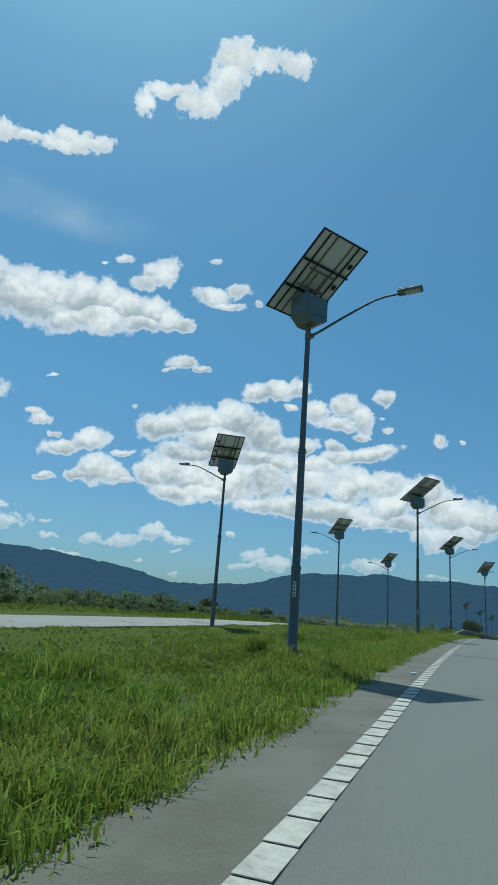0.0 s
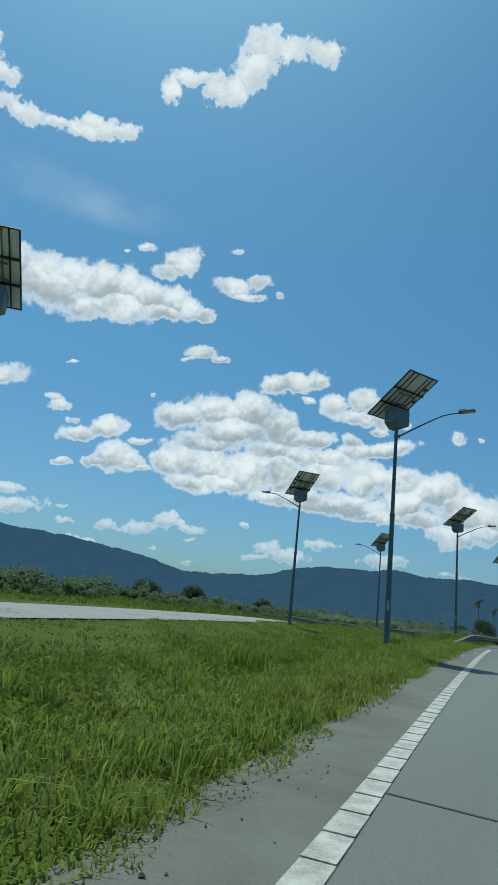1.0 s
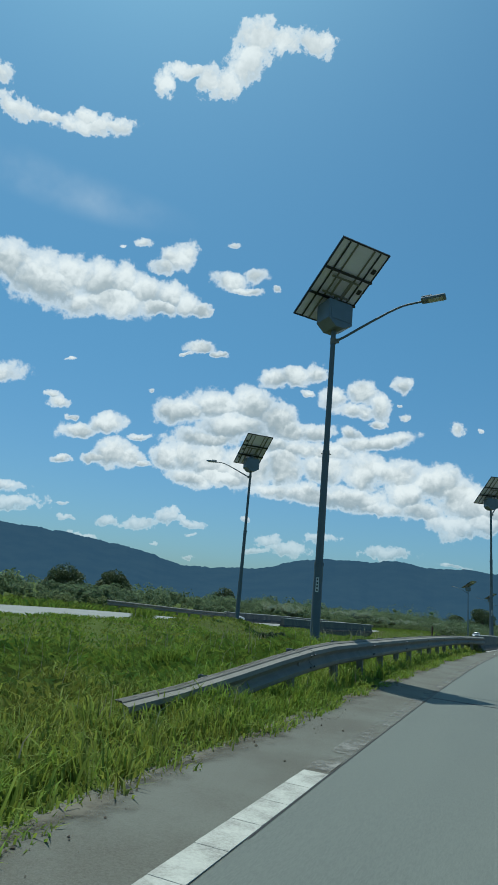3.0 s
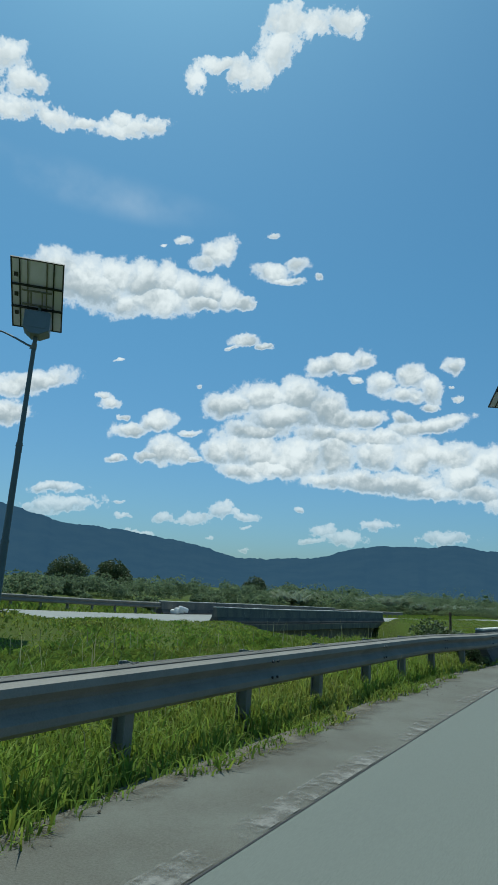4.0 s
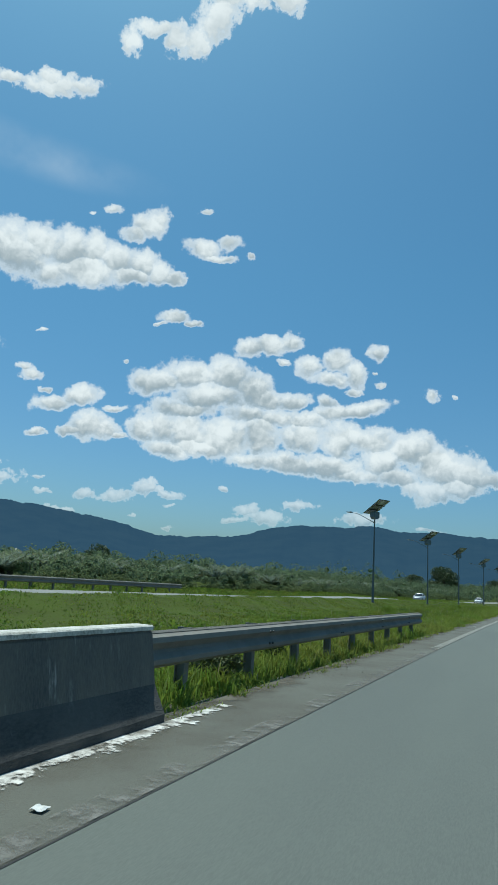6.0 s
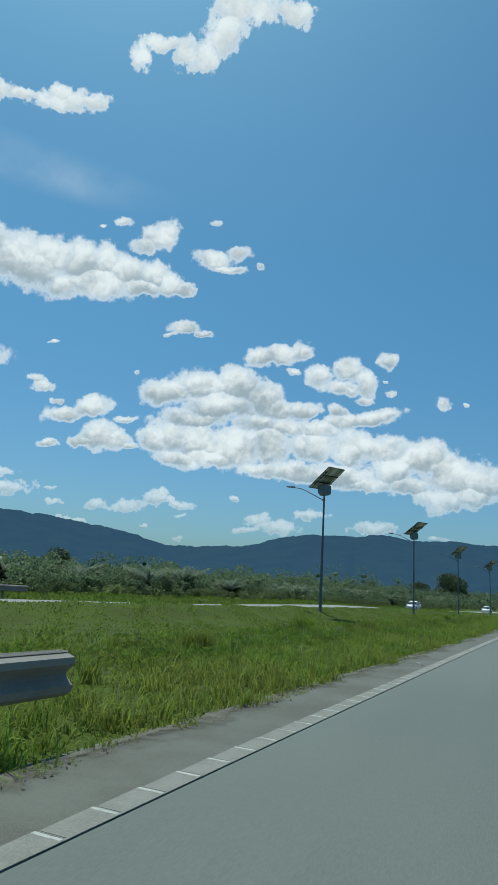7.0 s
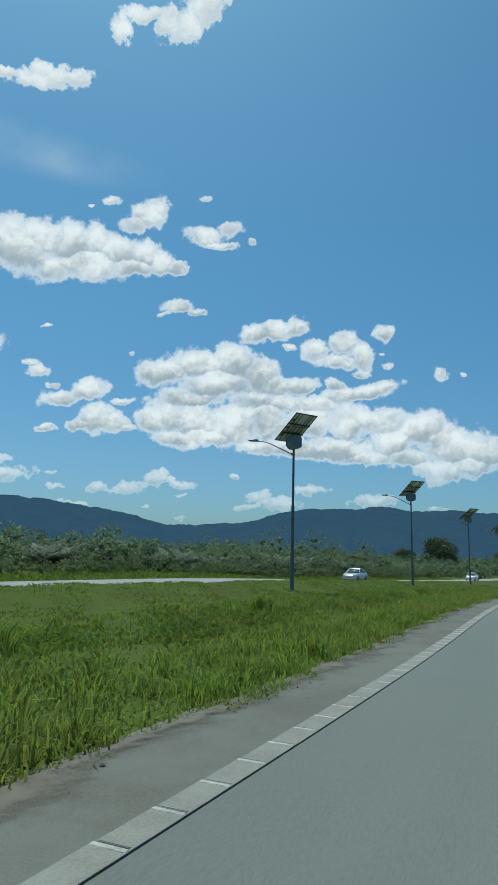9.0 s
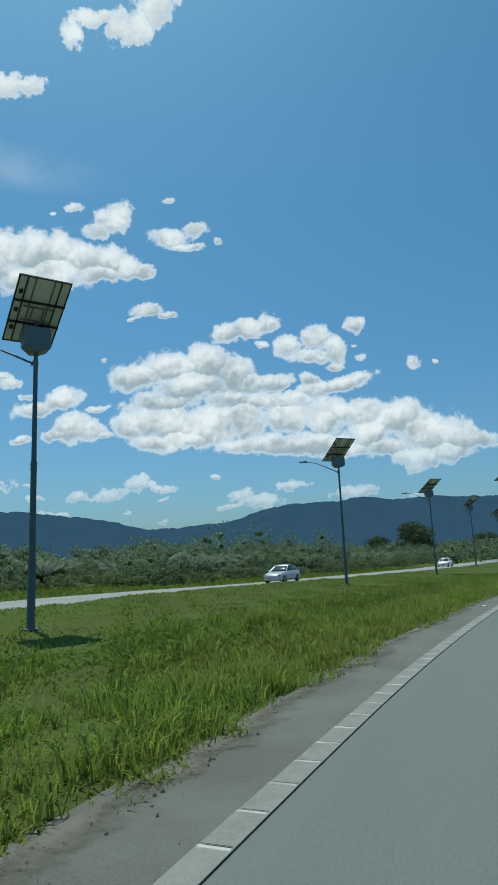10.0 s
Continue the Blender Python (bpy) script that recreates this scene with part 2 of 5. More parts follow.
tone = mix_color(wt, grey, (1.05, 1.05, 1.04), (0.45, 0.51, 0.545))
# thin veil of high cloud
veil_noise = sky_noise(5.0, 5, 0.55, 31.0).outputs["Fac"]
vm = wn.new("ShaderNodeMapping")
vm.vector_type = "TEXTURE"
vm.inputs["Location"].default_value = (-47, 33.5, 0)
vm.inputs["Rotation"].default_value = (0, 0, radians(-2))
vm.inputs["Scale"].default_value = (16, 2.3, 1)
vc = wn.new("ShaderNodeCombineXYZ")
wl.new(az_deg, vc.inputs[0])
wl.new(el_deg, vc.inputs[1])
wl.new(vc.outputs[0], vm.inputs[0])
vlen = wn.new("ShaderNodeVectorMath")
vlen.operation = "LENGTH"
wl.new(vm.outputs[0], vlen.inputs[0])
wisp = math_node(wt, "MULTIPLY", range_node(wt, vlen.outputs["Value"], 1.0, 0.2), range_node(wt, veil_noise, 0.28, 0.66))
veil = math_node(wt, "MULTIPLY", wisp, 0.25)

sky = wn.new("ShaderNodeTexSky")
sky.sky_type = "NISHITA"
sky.sun_disc = False
sky.sun_elevation, sky.sun_rotation = SUN_EL, SUN_AZ
sky.altitude, sky.air_density, sky.dust_density, sky.ozone_density = 50, 1.0, 1.5, 1.0
bg_sky = node(wt, "ShaderNodeBackground", Strength=0.082)
low_air = range_node(wt, el_deg, 0.0, 28.0, 0.0, 1.0)
air = mix_color(wt, low_air, (0.63, 0.90, 1.07), (0.585, 1.03, 1.14))
wl.new(mix_color(wt, 1.0, sky.outputs[0], air, "MULTIPLY"), bg_sky.inputs["Color"])
bg_cloud = node(wt, "ShaderNodeBackground", Strength=0.76)
wl.new(tone, bg_cloud.inputs["Color"])
cover = math_node(wt, "MAXIMUM", alpha, veil)
mixer = wn.new("ShaderNodeMixShader")
wl.new(cover, mixer.inputs[0])
wl.new(bg_sky.outputs[0], mixer.inputs[1])
wl.new(bg_cloud.outputs[0], mixer.inputs[2])
out = wn.new("ShaderNodeOutputWorld")
wl.new(mixer.outputs[0], out.inputs[0])

# ---------------------------------------------------------------- materials


def material(name, color, rough=0.7, metal=0.0, vary=0.0, scale=3.0, dark=None, bump=0.0, bump_scale=60.0, island=0.0, translucent=0.0, spec=0.5, stretch=(1, 1, 1)):
    """A surface with stains at one scale, grain at a second, relief, and a shift from piece to piece."""
    mat = bpy.data.materials.new(name)
    mat.use_nodes = True
    t = mat.node_tree
    b = t.nodes["Principled BSDF"]
    b.inputs["Roughness"].default_value, b.inputs["Metallic"].default_value = rough, metal
    b.inputs["Specular IOR Level"].default_value = spec
    tc = t.nodes.new("ShaderNodeTexCoord")
    mp = t.nodes.new("ShaderNodeMapping")
    mp.inputs["Scale"].default_value = stretch
    geo = t.nodes.new("ShaderNodeNewGeometry")
    t.links.new(geo.outputs["Position"], mp.inputs[0])
    col = color
    if vary:
        big = node(t, "ShaderNodeTexNoise", Scale=scale, Detail=6.0, Roughness=0.6)
        t.links.new(mp.outputs[0], big.inputs["Vector"])
        d = dark or tuple(c * 0.55 for c in color)
        col = mix_color(t, math_node(t, "MULTIPLY", range_node(t, big.outputs["Fac"], 0.35, 0.68), vary), color, d)
        grain = node(t, "ShaderNodeTexNoise", Scale=bump_scale, Detail=3.0, Roughness=0.7)
        t.links.new(mp.outputs[0], grain.inputs["Vector"])
        col = mix_color(t, math_node(t, "MULTIPLY", range_node(t, grain.outputs["Fac"], 0.3, 0.7), vary * 0.5), col, tuple(min(1, c * 1.35) for c in color))
        if bump:
            bp = node(t, "ShaderNodeBump", Strength=bump, Distance=0.02)
            t.links.new(grain.outputs["Fac"], bp.inputs["Height"])
            t.links.new(bp.outputs[0], b.inputs["Normal"])
    if island:
        hsv = t.nodes.new("ShaderNodeHueSaturation")
        if isinstance(col, tuple):
            hsv.inputs["Color"].default_value = (*col, 1)
        else:
            t.links.new(col, hsv.inputs["Color"])
        rnd = geo.outputs["Random Per Island"]
        t.links.new(range_node(t, rnd, 0, 1, 1 - island, 1 + island, False), hsv.inputs["Value"])
        flip = math_node(t, "FRACT", math_node(t, "MULTIPLY", rnd, 7.31))
        t.links.new(range_node(t, flip, 0, 1, 0.5 - island * 0.06, 0.5 + island * 0.05, False), hsv.inputs["Hue"])
        col = hsv.outputs[0]
    if isinstance(col, tuple):
        b.inputs["Base Color"].default_value = (*col, 1)
    else:
        t.links.new(col, b.inputs["Base Color"])
    if translucent:
        tr = t.nodes.new("ShaderNodeBsdfTranslucent")
        if isinstance(col, tuple):
            tr.inputs["Color"].default_value = (*col, 1)
        else:
            t.links.new(col, tr.inputs["Color"])
        mx = t.nodes.new("ShaderNodeMixShader")
        mx.inputs[0].default_value = translucent
        t.links.new(b.outputs[0], mx.inputs[1])
        t.links.new(tr.outputs[0], mx.inputs[2])
        t.links.new(mx.outputs[0], t.nodes["Material Output"].inputs["Surface"])
    return mat


ASPHALT = material("asphalt", (0.120, 0.134, 0.114), 0.85, vary=0.7, scale=0.3, dark=(0.088, 0.098, 0.088), bump=0.2, bump_scale=90, stretch=(1, 0.18, 1))
SHOULDER = material("shoulder_asphalt", (0.125, 0.128, 0.105), 0.92, vary=0.9, scale=0.9, dark=(0.08, 0.074, 0.056), bump=0.6, bump_scale=70)
FAR_ROAD = material("concrete_road", (0.25, 0.255, 0.235), 0.9, vary=0.5, scale=0.4, dark=(0.18, 0.185, 0.17), bump=0.2, bump_scale=40, spec=0.2)
PAINT_WHITE = material("road_paint", (0.40, 0.40, 0.35), 0.75, vary=0.9, scale=5.0, dark=(0.19, 0.185, 0.16), bump=0.4, bump_scale=50)
SOIL = material("soil_grass", (0.062, 0.086, 0.016), 0.95, vary=0.9, scale=0.4, dark=(0.048, 0.056, 0.017), bump=0.8, bump_scale=14, spec=0.08)
GRASS = material("grass_blade", (0.172, 0.25, 0.038), 0.6, vary=0.9, scale=0.22, dark=(0.225, 0.235, 0.052), bump=0.0, bump_scale=3, island=0.35, translucent=0.45, spec=0.15)
STRAW = material("dry_grass", (0.40, 0.36, 0.20), 0.7, vary=0.4, scale=1.0, island=0.3, translucent=0.25)
LEAF = material("scrub_leaf", (0.17, 0.205, 0.09), 0.7, vary=0.9, scale=0.13, dark=(0.10, 0.135, 0.065), bump_scale=2, island=0.35, translucent=0.45, spec=0.15)
SCRUB = material("dark_scrub_leaf", (0.165, 0.215, 0.11), 0.6, vary=0.9, scale=0.1, dark=(0.10, 0.14, 0.08), bump_scale=2, island=0.3, translucent=0.55, spec=0.2)
TREE_LEAF = material("tree_leaf", (0.09, 0.12, 0.05), 0.55, vary=0.6, scale=0.4, bump_scale=3, island=0.4, translucent=0.2, spec=0.3)
PALM_LEAF = material("palm_leaf", (0.20, 0.245, 0.14), 0.32, vary=0.5, scale=0.8, bump_scale=6, island=0.45, translucent=0.5, spec=0.7)
BARK = material("bark", (0.10, 0.08, 0.055), 0.95, vary=0.8, scale=4, bump=0.9, bump_scale=25)
STEEL = material("galvanised_steel", (0.205, 0.195, 0.168), 0.8, 0.0, vary=0.7, scale=2.0, dark=(0.13, 0.123, 0.105), bump=0.15, bump_scale=60)
POLE = material("painted_pole", (0.11, 0.135, 0.148), 0.65, 0.0, vary=0.5, scale=2.2, dark=(0.085, 0.105, 0.112), bump=0.2, bump_scale=45)
DARK_METAL = material("dark_aluminium", (0.035, 0.04, 0.045), 0.45, 0.6, vary=0.3, scale=6)
BACKSHEET = material("panel_backsheet", (0.73, 0.71, 0.88), 0.55, vary=0.3, scale=2.5, dark=(0.62, 0.60, 0.75), bump_scale=30)
CELL = material("solar_cell", (0.012, 0.018, 0.045), 0.12, vary=0.2, scale=8)
BOX = material("battery_box", (0.16, 0.19, 0.21), 0.45, 0.3, vary=0.4, scale=4.0, dark=(0.12, 0.14, 0.155), bump_scale=50)
LENS = material("lamp_lens", (0.45, 0.46, 0.42), 0.25, vary=0.2, scale=20)
PLATE = material("white_plate", (0.7, 0.7, 0.66), 0.5, vary=0.2, scale=12)
BLACK = material("black_marks", (0.02, 0.02, 0.02), 0.6)
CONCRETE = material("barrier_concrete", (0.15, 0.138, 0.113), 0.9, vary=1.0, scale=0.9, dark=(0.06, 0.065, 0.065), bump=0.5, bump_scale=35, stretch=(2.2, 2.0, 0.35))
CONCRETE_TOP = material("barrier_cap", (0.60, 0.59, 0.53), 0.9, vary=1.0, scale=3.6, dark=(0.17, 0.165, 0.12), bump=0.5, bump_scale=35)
SPILL = material("white_spill", (0.72, 0.71, 0.66), 0.85, vary=0.5, scale=3.0, dark=(0.40, 0.39, 0.35), bump=0.3, bump_scale=25)
CRACK = material("joint_tar", (0.03, 0.03, 0.03), 0.8)
CAR_PAINT = material("silver_paint", (0.45, 0.46, 0.47), 0.3, 0.35, vary=0.15, scale=2)
CAR_WHITE = material("white_paint", (0.8, 0.8, 0.78), 0.25, vary=0.1, scale=2)
CAR_GLASS = material("car_glass", (0.02, 0.025, 0.03), 0.06, vary=0.1, scale=2, spec=0.8)
RUBBER = material("tyre_rubber", (0.02, 0.02, 0.02), 0.85, vary=0.3, scale=20)
CHROME = material("bright_trim", (0.6, 0.6, 0.6), 0.2, 0.9)
CLOD = material("soil_clod", (0.10, 0.085, 0.06), 0.95, vary=0.6, scale=5.0, island=0.5)
RUST = material("rusty_iron", (0.13, 0.075, 0.045), 0.85, vary=0.9, scale=7.0, dark=(0.06, 0.04, 0.03), bump=0.4, bump_scale=60)
LITTER = material("litter_plastic", (0.75, 0.74, 0.70), 0.5, vary=0.3, scale=20)

# wooded hills in bluish distance: dim leaf colour, haze painted in as blue glow
HILL = bpy.data.materials.new("hazed_wooded_hill")
HILL.use_nodes = True
ht = HILL.node_tree
hb = ht.nodes["Principled BSDF"]
hgeo = ht.nodes.new("ShaderNodeNewGeometry")
hn = node(ht, "ShaderNodeTexNoise", Scale=0.006, Detail=9.0, Roughness=0.68)
ht.links.new(hgeo.outputs["Position"], hn.inputs["Vector"])
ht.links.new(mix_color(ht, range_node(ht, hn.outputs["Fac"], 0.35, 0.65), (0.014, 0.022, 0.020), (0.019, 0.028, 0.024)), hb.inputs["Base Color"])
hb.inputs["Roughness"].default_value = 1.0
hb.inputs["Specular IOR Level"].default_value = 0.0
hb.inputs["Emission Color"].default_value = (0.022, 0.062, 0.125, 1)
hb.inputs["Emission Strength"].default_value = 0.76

WORN_LINE = material("worn_line", (0.20, 0.20, 0.172), 0.9, vary=0.9, scale=4.0, dark=(0.15, 0.148, 0.125), bump=0.4, bump_scale=50)
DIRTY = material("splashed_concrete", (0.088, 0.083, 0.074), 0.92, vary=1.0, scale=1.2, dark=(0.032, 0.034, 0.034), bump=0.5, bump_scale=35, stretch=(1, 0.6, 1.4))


def streaked(mat, pale, amount):
    """Runs of lime and rain down a wall: narrow pale drips, thick in some stretches and missing in others."""
    t = mat.node_tree
    b = t.nodes["Principled BSDF"]
    old = b.inputs["Base Color"].links[0].from_socket
    geo = t.nodes.new("ShaderNodeNewGeometry")
    masks = []
    for scale, stretch, a, c in ((9.0, (1, 1, 0.10), 0.56, 0.70), (0.55, (1, 1, 0.6), 0.45, 0.62), (30.0, (1, 1, 0.25), 0.35, 0.65)):
        mp = t.nodes.new("ShaderNodeMapping")
        mp.inputs["Scale"].default_value = stretch
        t.links.new(geo.outputs["Position"], mp.inputs[0])
        n = node(t, "ShaderNodeTexNoise", Scale=scale, Detail=4.0, Roughness=0.6)
        t.links.new(mp.outputs[0], n.inputs["Vector"])
        masks.append(range_node(t, n.outputs["Fac"], a, c))
    mask = math_node(t, "MULTIPLY", math_node(t, "MULTIPLY", masks[0], masks[1]), math_node(t, "MULTIPLY", masks[2], amount))
    t.links.new(mix_color(t, mask, old, pale), b.inputs["Base Color"])


streaked(CONCRETE, (0.42, 0.41, 0.37), 1.0)
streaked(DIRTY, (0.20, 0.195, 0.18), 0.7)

# ---------------------------------------------------------------- helpers of this place


def hermite(y, ys, vs):
    """A smooth curve through (ys, vs)."""
    y = np.asarray(y, float)
    ys, vs = np.asarray(ys, float), np.asarray(vs, float)
    m = np.gradient(vs, ys)
    i = np.clip(np.searchsorted(ys, y) - 1, 0, len(ys) - 2)
    h = ys[i + 1] - ys[i]
    u = np.clip((y - ys[i]) / h, 0, 1)
    return (2 * u**3 - 3 * u**2 + 1) * vs[i] + (u**3 - 2 * u**2 + u) * h * m[i] + (3 * u**2 - 2 * u**3) * vs[i + 1] + (u**3 - u**2) * h * m[i + 1]


KNOTS = (-300, -80, 0, 20, 40, 60, 80, 100, 120, 140, 160, 180, 200, 220, 240, 280, 340, 450, 700)
EDGE_X = (10, 2.6, -0.95, -1.95, -2.62, -3.05, -3.1, -2.7, -2.0, -1.25, -0.25, 0.95, 1.85, 3.9, 6.7, 12.6, 22, 43, 95)
ROAD_Z = (-3, -2, 0, 0.47, 0.8, 0.97, 0.95, 0.75, 0.40, 0, -0.35, -0.6, -0.80, -1.2, -1.7, -2.3, -2.8, -3, -3)


def edge(y):
    """x of the roadway's median-side edge at y."""
    return hermite(y, KNOTS, EDGE_X)


def road_z(y):
    return hermite(y, KNOTS, ROAD_Z)


def far_edge(y):
    """Distance from our edge to the opposite roadway's near edge."""
    return hermite(y, (-300, 0, 30, 50, 80, 120, 160, 200, 240, 300, 700), (-13, -13, -13.2, -14.4, -16.6, -17.6, -17.4, -17.2, -17.8, -18, -18))


def far_z(y):
    """Height of the opposite roadway."""
    return road_z(y) + hermite(y, (-300, 60, 90, 107, 125, 140, 162, 180, 200, 215, 250, 300, 700), (0, 0.0, -0.05, -0.26, -0.12, 0.0, 0.0, -0.1, -0.06, 0.12, 0.15, 0, 0))


def smooth(a, b, x):
    u = np.clip((np.asarray(x, float) - a) / (b - a), 0, 1)
    return u * u * (3 - 2 * u)


def wave(x, y, s):
    return np.sin(x * s + 1.3) * np.cos(y * s * 0.83 + 0.4) + 0.5 * np.sin(x * s * 2.3 + y * s * 1.7)


def creek(off, y):
    """1 in the creek that both bridges span, 0 outside."""
    mid = 107.3 - 0.66 * off
    return smooth(13.5, 8.0, np.abs(y - mid)) * smooth(-70, -40, off) * smooth(40, 16, off)


# lamps: x, y, height of the foot, bearing of the panel
A_ROW = ((-4.57, 13.72, 0.58, -59), (-5.62, 41.73, 1.06, -56.5), (-6.13, 70.75, 1.43, -52))
B_ROW = ((-14.16, 29.53, 0.66, -36), (-15.17, 58.18, 1.13, -43), (-15.75, 87.34, 1.36, -43.5), (-11.49, 177.10, -0.31, -56), (-9.35, 205.74, -0.96, -55), (-6.93, 233.94, -1.43, -44))
BRIDGE_LAMP = (-3.82, 102.15, 1.60, -32)


def mound(off, y):
    """How far the median is raised to meet the feet of the lamps."""
    up = 0.0
    for x, ly, lz, _ in A_ROW + B_ROW:
        lo = x - float(edge(ly))
        want = max(lz - float(level(lo, ly)) - 0.01, -0.06)
        up = up + want * np.exp(-((off - lo) / 1.7) ** 2 - ((y - ly) / 2.6) ** 2)
    return up


def ground_z(off, y):
    off, y = np.asarray(off, float), np.asarray(y, float)
    return level(off, y) + mound(off, y) * smooth(-1.2, -2.2, off) * smooth(far_edge(y) + 0.2, far_edge(y) + 1.4, off)


def level(off, y):
    off, y = np.asarray(off, float), np.asarray(y, float)
    near, fe = road_z(y), far_edge(y)
    t = np.clip(off / fe, 0, 1)
    z = near + (far_z(y) - near) * t
    median = smooth(-1.0, -2.6, off) * smooth(fe, fe + 2.0, off)
    z = z - 0.05 + median * (0.10 - 0.16 * smooth(-4, -7, off) * smooth(fe + 2, fe + 5, off) + 0.05 * wave(off, y, 0.5) + 0.03 * wave(off, y, 1.7))
    z = z + (0.08 + 0.26 * smooth(118, 134, y) - 0.12 * smooth(190, 205, y) + 0.06 * smooth(150, 162, y) * smooth(190, 178, y)) * smooth(fe + 0.6, fe + 2.0, off) * smooth(fe + 6.0, fe + 3.0, off)
    out = smooth(fe - 8, fe - 14, off)
    z = z + out * (0.16 + 0.10 * wave(off, y, 0.2))
    z = z - smooth(8.3, 12, off) * 0.4
    reach = smooth(150, 900, np.abs(off + 10)) + smooth(500, 900, np.abs(y))
    z = z * (1 - np.clip(reach, 0, 1)) + -3.0 * np.clip(reach, 0, 1)
    return z - 4.2 * creek(off, y)


def mesh_of(name, verts, faces, mat, smooth_faces=False):
    me = bpy.data.meshes.new(name)
    me.from_pydata(verts, [], faces)
    me.materials.append(mat)
    if smooth_faces:
        me.polygons.foreach_set("use_smooth", [True] * len(me.polygons))
    me.update()
    return me


def sheet(name, ys, offs, z_of, mat, x_of=None):
    """A sheet that follows the road: rows along ys, columns at offs from the edge."""
    ys, offs = np.asarray(ys, float), np.asarray(offs, float)
    yy, oo = np.meshgrid(ys, offs, indexing="ij")
    xx = (edge(yy) if x_of is None else x_of(yy)) + oo
    zz = z_of(oo, yy)
    n, m = yy.shape
    k = np.arange(n * m).reshape(n, m)
    quads = np.stack([k[:-1, :-1], k[:-1, 1:], k[1:, 1:], k[1:, :-1]], -1).reshape(-1, 4)
    return new(name, mesh_of(name, np.stack([xx, yy, zz], -1).reshape(-1, 3).tolist(), quads.tolist(), mat, True))


def part(name, bm, mat, parent, label="", flat=True):
    """One mesh under a thing or a part."""
    me = bpy.data.meshes.new(name)
    bmesh.ops.recalc_face_normals(bm, faces=bm.faces)
    bm.to_mesh(me)
    bm.free()
    me.materials.append(mat)
    if not flat:
        me.polygons.foreach_set("use_smooth", [True] * len(me.polygons))
    ob = new(name, me)
    ob.parent = parent
    if label:
        tagged(ob, label)
    return ob


def thing(name, m, label, category, group=""):
    e = new(name)
    e.empty_display_size = 0.3
    e.matrix_world = m
    return tagged(e, label, category, group)


def box(bm, sx, sy, sz, m=None, bevel=0.0):
    r = bmesh.ops.create_cube(bm, size=1.0)
    vs = r["verts"]
    bmesh.ops.scale(bm, vec=(sx, sy, sz), verts=vs)
    if bevel:
        es = list({e for vv in vs for e in vv.link_edges})
        r2 = bmesh.ops.bevel(bm, geom=es, offset=bevel, segments=2, affect="EDGES", profile=0.5)
        vs = list({vv for f in r2["faces"] for vv in f.verts} | {vv for vv in vs if vv.is_valid})
    if m is not None:
        bmesh.ops.transform(bm, matrix=m, verts=vs)
    return vs


def tube(bm, points, radii, sides=12, cap=True):
    """A round bar through points."""
    rings = []
    pts = [Vector(p) for p in points]
    for i, p in enumerate(pts):
        d = (pts[min(i + 1, len(pts) - 1)] - pts[max(i - 1, 0)]).normalized()
        a = d.orthogonal().normalized() if abs(d.z) < 0.9 else Vector((1, 0, 0))
        a = (a - d * a.dot(d)).normalized()
        b = d.cross(a)
        r = radii[i] if isinstance(radii, (list, tuple)) else radii
        rings.append([bm.verts.new(p + r * (a * math.cos(2 * math.pi * k / sides) + b * math.sin(2 * math.pi * k / sides))) for k in range(sides)])
    for r0, r1 in zip(rings, rings[1:]):
        for k in range(sides):
            bm.faces.new((r0[k], r0[(k + 1) % sides], r1[(k + 1) % sides], r1[k]))
    if cap:
        bm.faces.new(rings[0][::-1])
        bm.faces.new(rings[-1])
    return rings


def sweep(bm, profile, ys, off_of, z_of, closed=True):
    """A profile (offset, height) carried along the road over ys."""
    rings = []
    for y in ys:
        rings.append([bm.verts.new((float(edge(y)) + off_of(y) + px, float(y), z_of(y) + pz)) for px, pz in profile])
    n = len(profile)
    for r0, r1 in zip(rings, rings[1:]):
        for k in range(n if closed else n - 1):
            bm.faces.new((r0[k], r0[(k + 1) % n], r1[(k + 1) % n], r1[k]))
    if closed:
        bm.faces.new(rings[0][::-1])
        bm.faces.new(rings[-1])


# ---------------------------------------------------------------- ground, roads, hills
ys_near = np.concatenate([np.arange(-40, 330, 1.5), np.arange(330, 700, 12)])
ys_all = np.concatenate([[-4900, -3000, -1800, -1000, -700, -500, -300, -200, -120, -80, -60], ys_near, [760, 900, 1200, 1700, 2400, 3400, 4900]])
offs_all = np.concatenate([[-4900, -3400, -2300, -1500, -1000, -700, -500, -380, -300, -240, -190, -150, -120, -100, -85, -72, -62, -54],
                           np.arange(-48, -26, 1.6), np.arange(-26, -0.5, 0.8), np.arange(0.4, 16, 2.0),
                           [17, 20, 24, 30, 40, 60, 90, 150, 250, 400, 700, 1100, 1800, 2900, 4900]])
ground = sheet("ground", ys_all, offs_all, ground_z, SOIL, lambda y: edge(np.clip(y, -300, 700)))
tagged(ground, "rough green grassland with bare soil patches", "ground", kind="structure")

ys_road = np.concatenate([[-300, -200, -120, -80], np.arange(-60, 330, 2.0), np.arange(330, 700, 10)])
road = sheet("road", ys_road, np.concatenate([[0.0], np.linspace(0.05, 8.2, 9)]), lambda o, y: road_z(y) + 0.0 * o, ASPHALT)
tagged(road, "smooth grey asphalt carriageway with faint joints", "road", kind="structure")
shoulder = sheet("pavement", ys_road, np.linspace(-1.45, -0.005, 7), lambda o, y: road_z(y) - 0.004 - 0.05 * smooth(-1.0, -1.45, o), SHOULDER)
tagged(shoulder, "dusty worn grey asphalt shoulder beside the median", "shoulder", kind="structure")
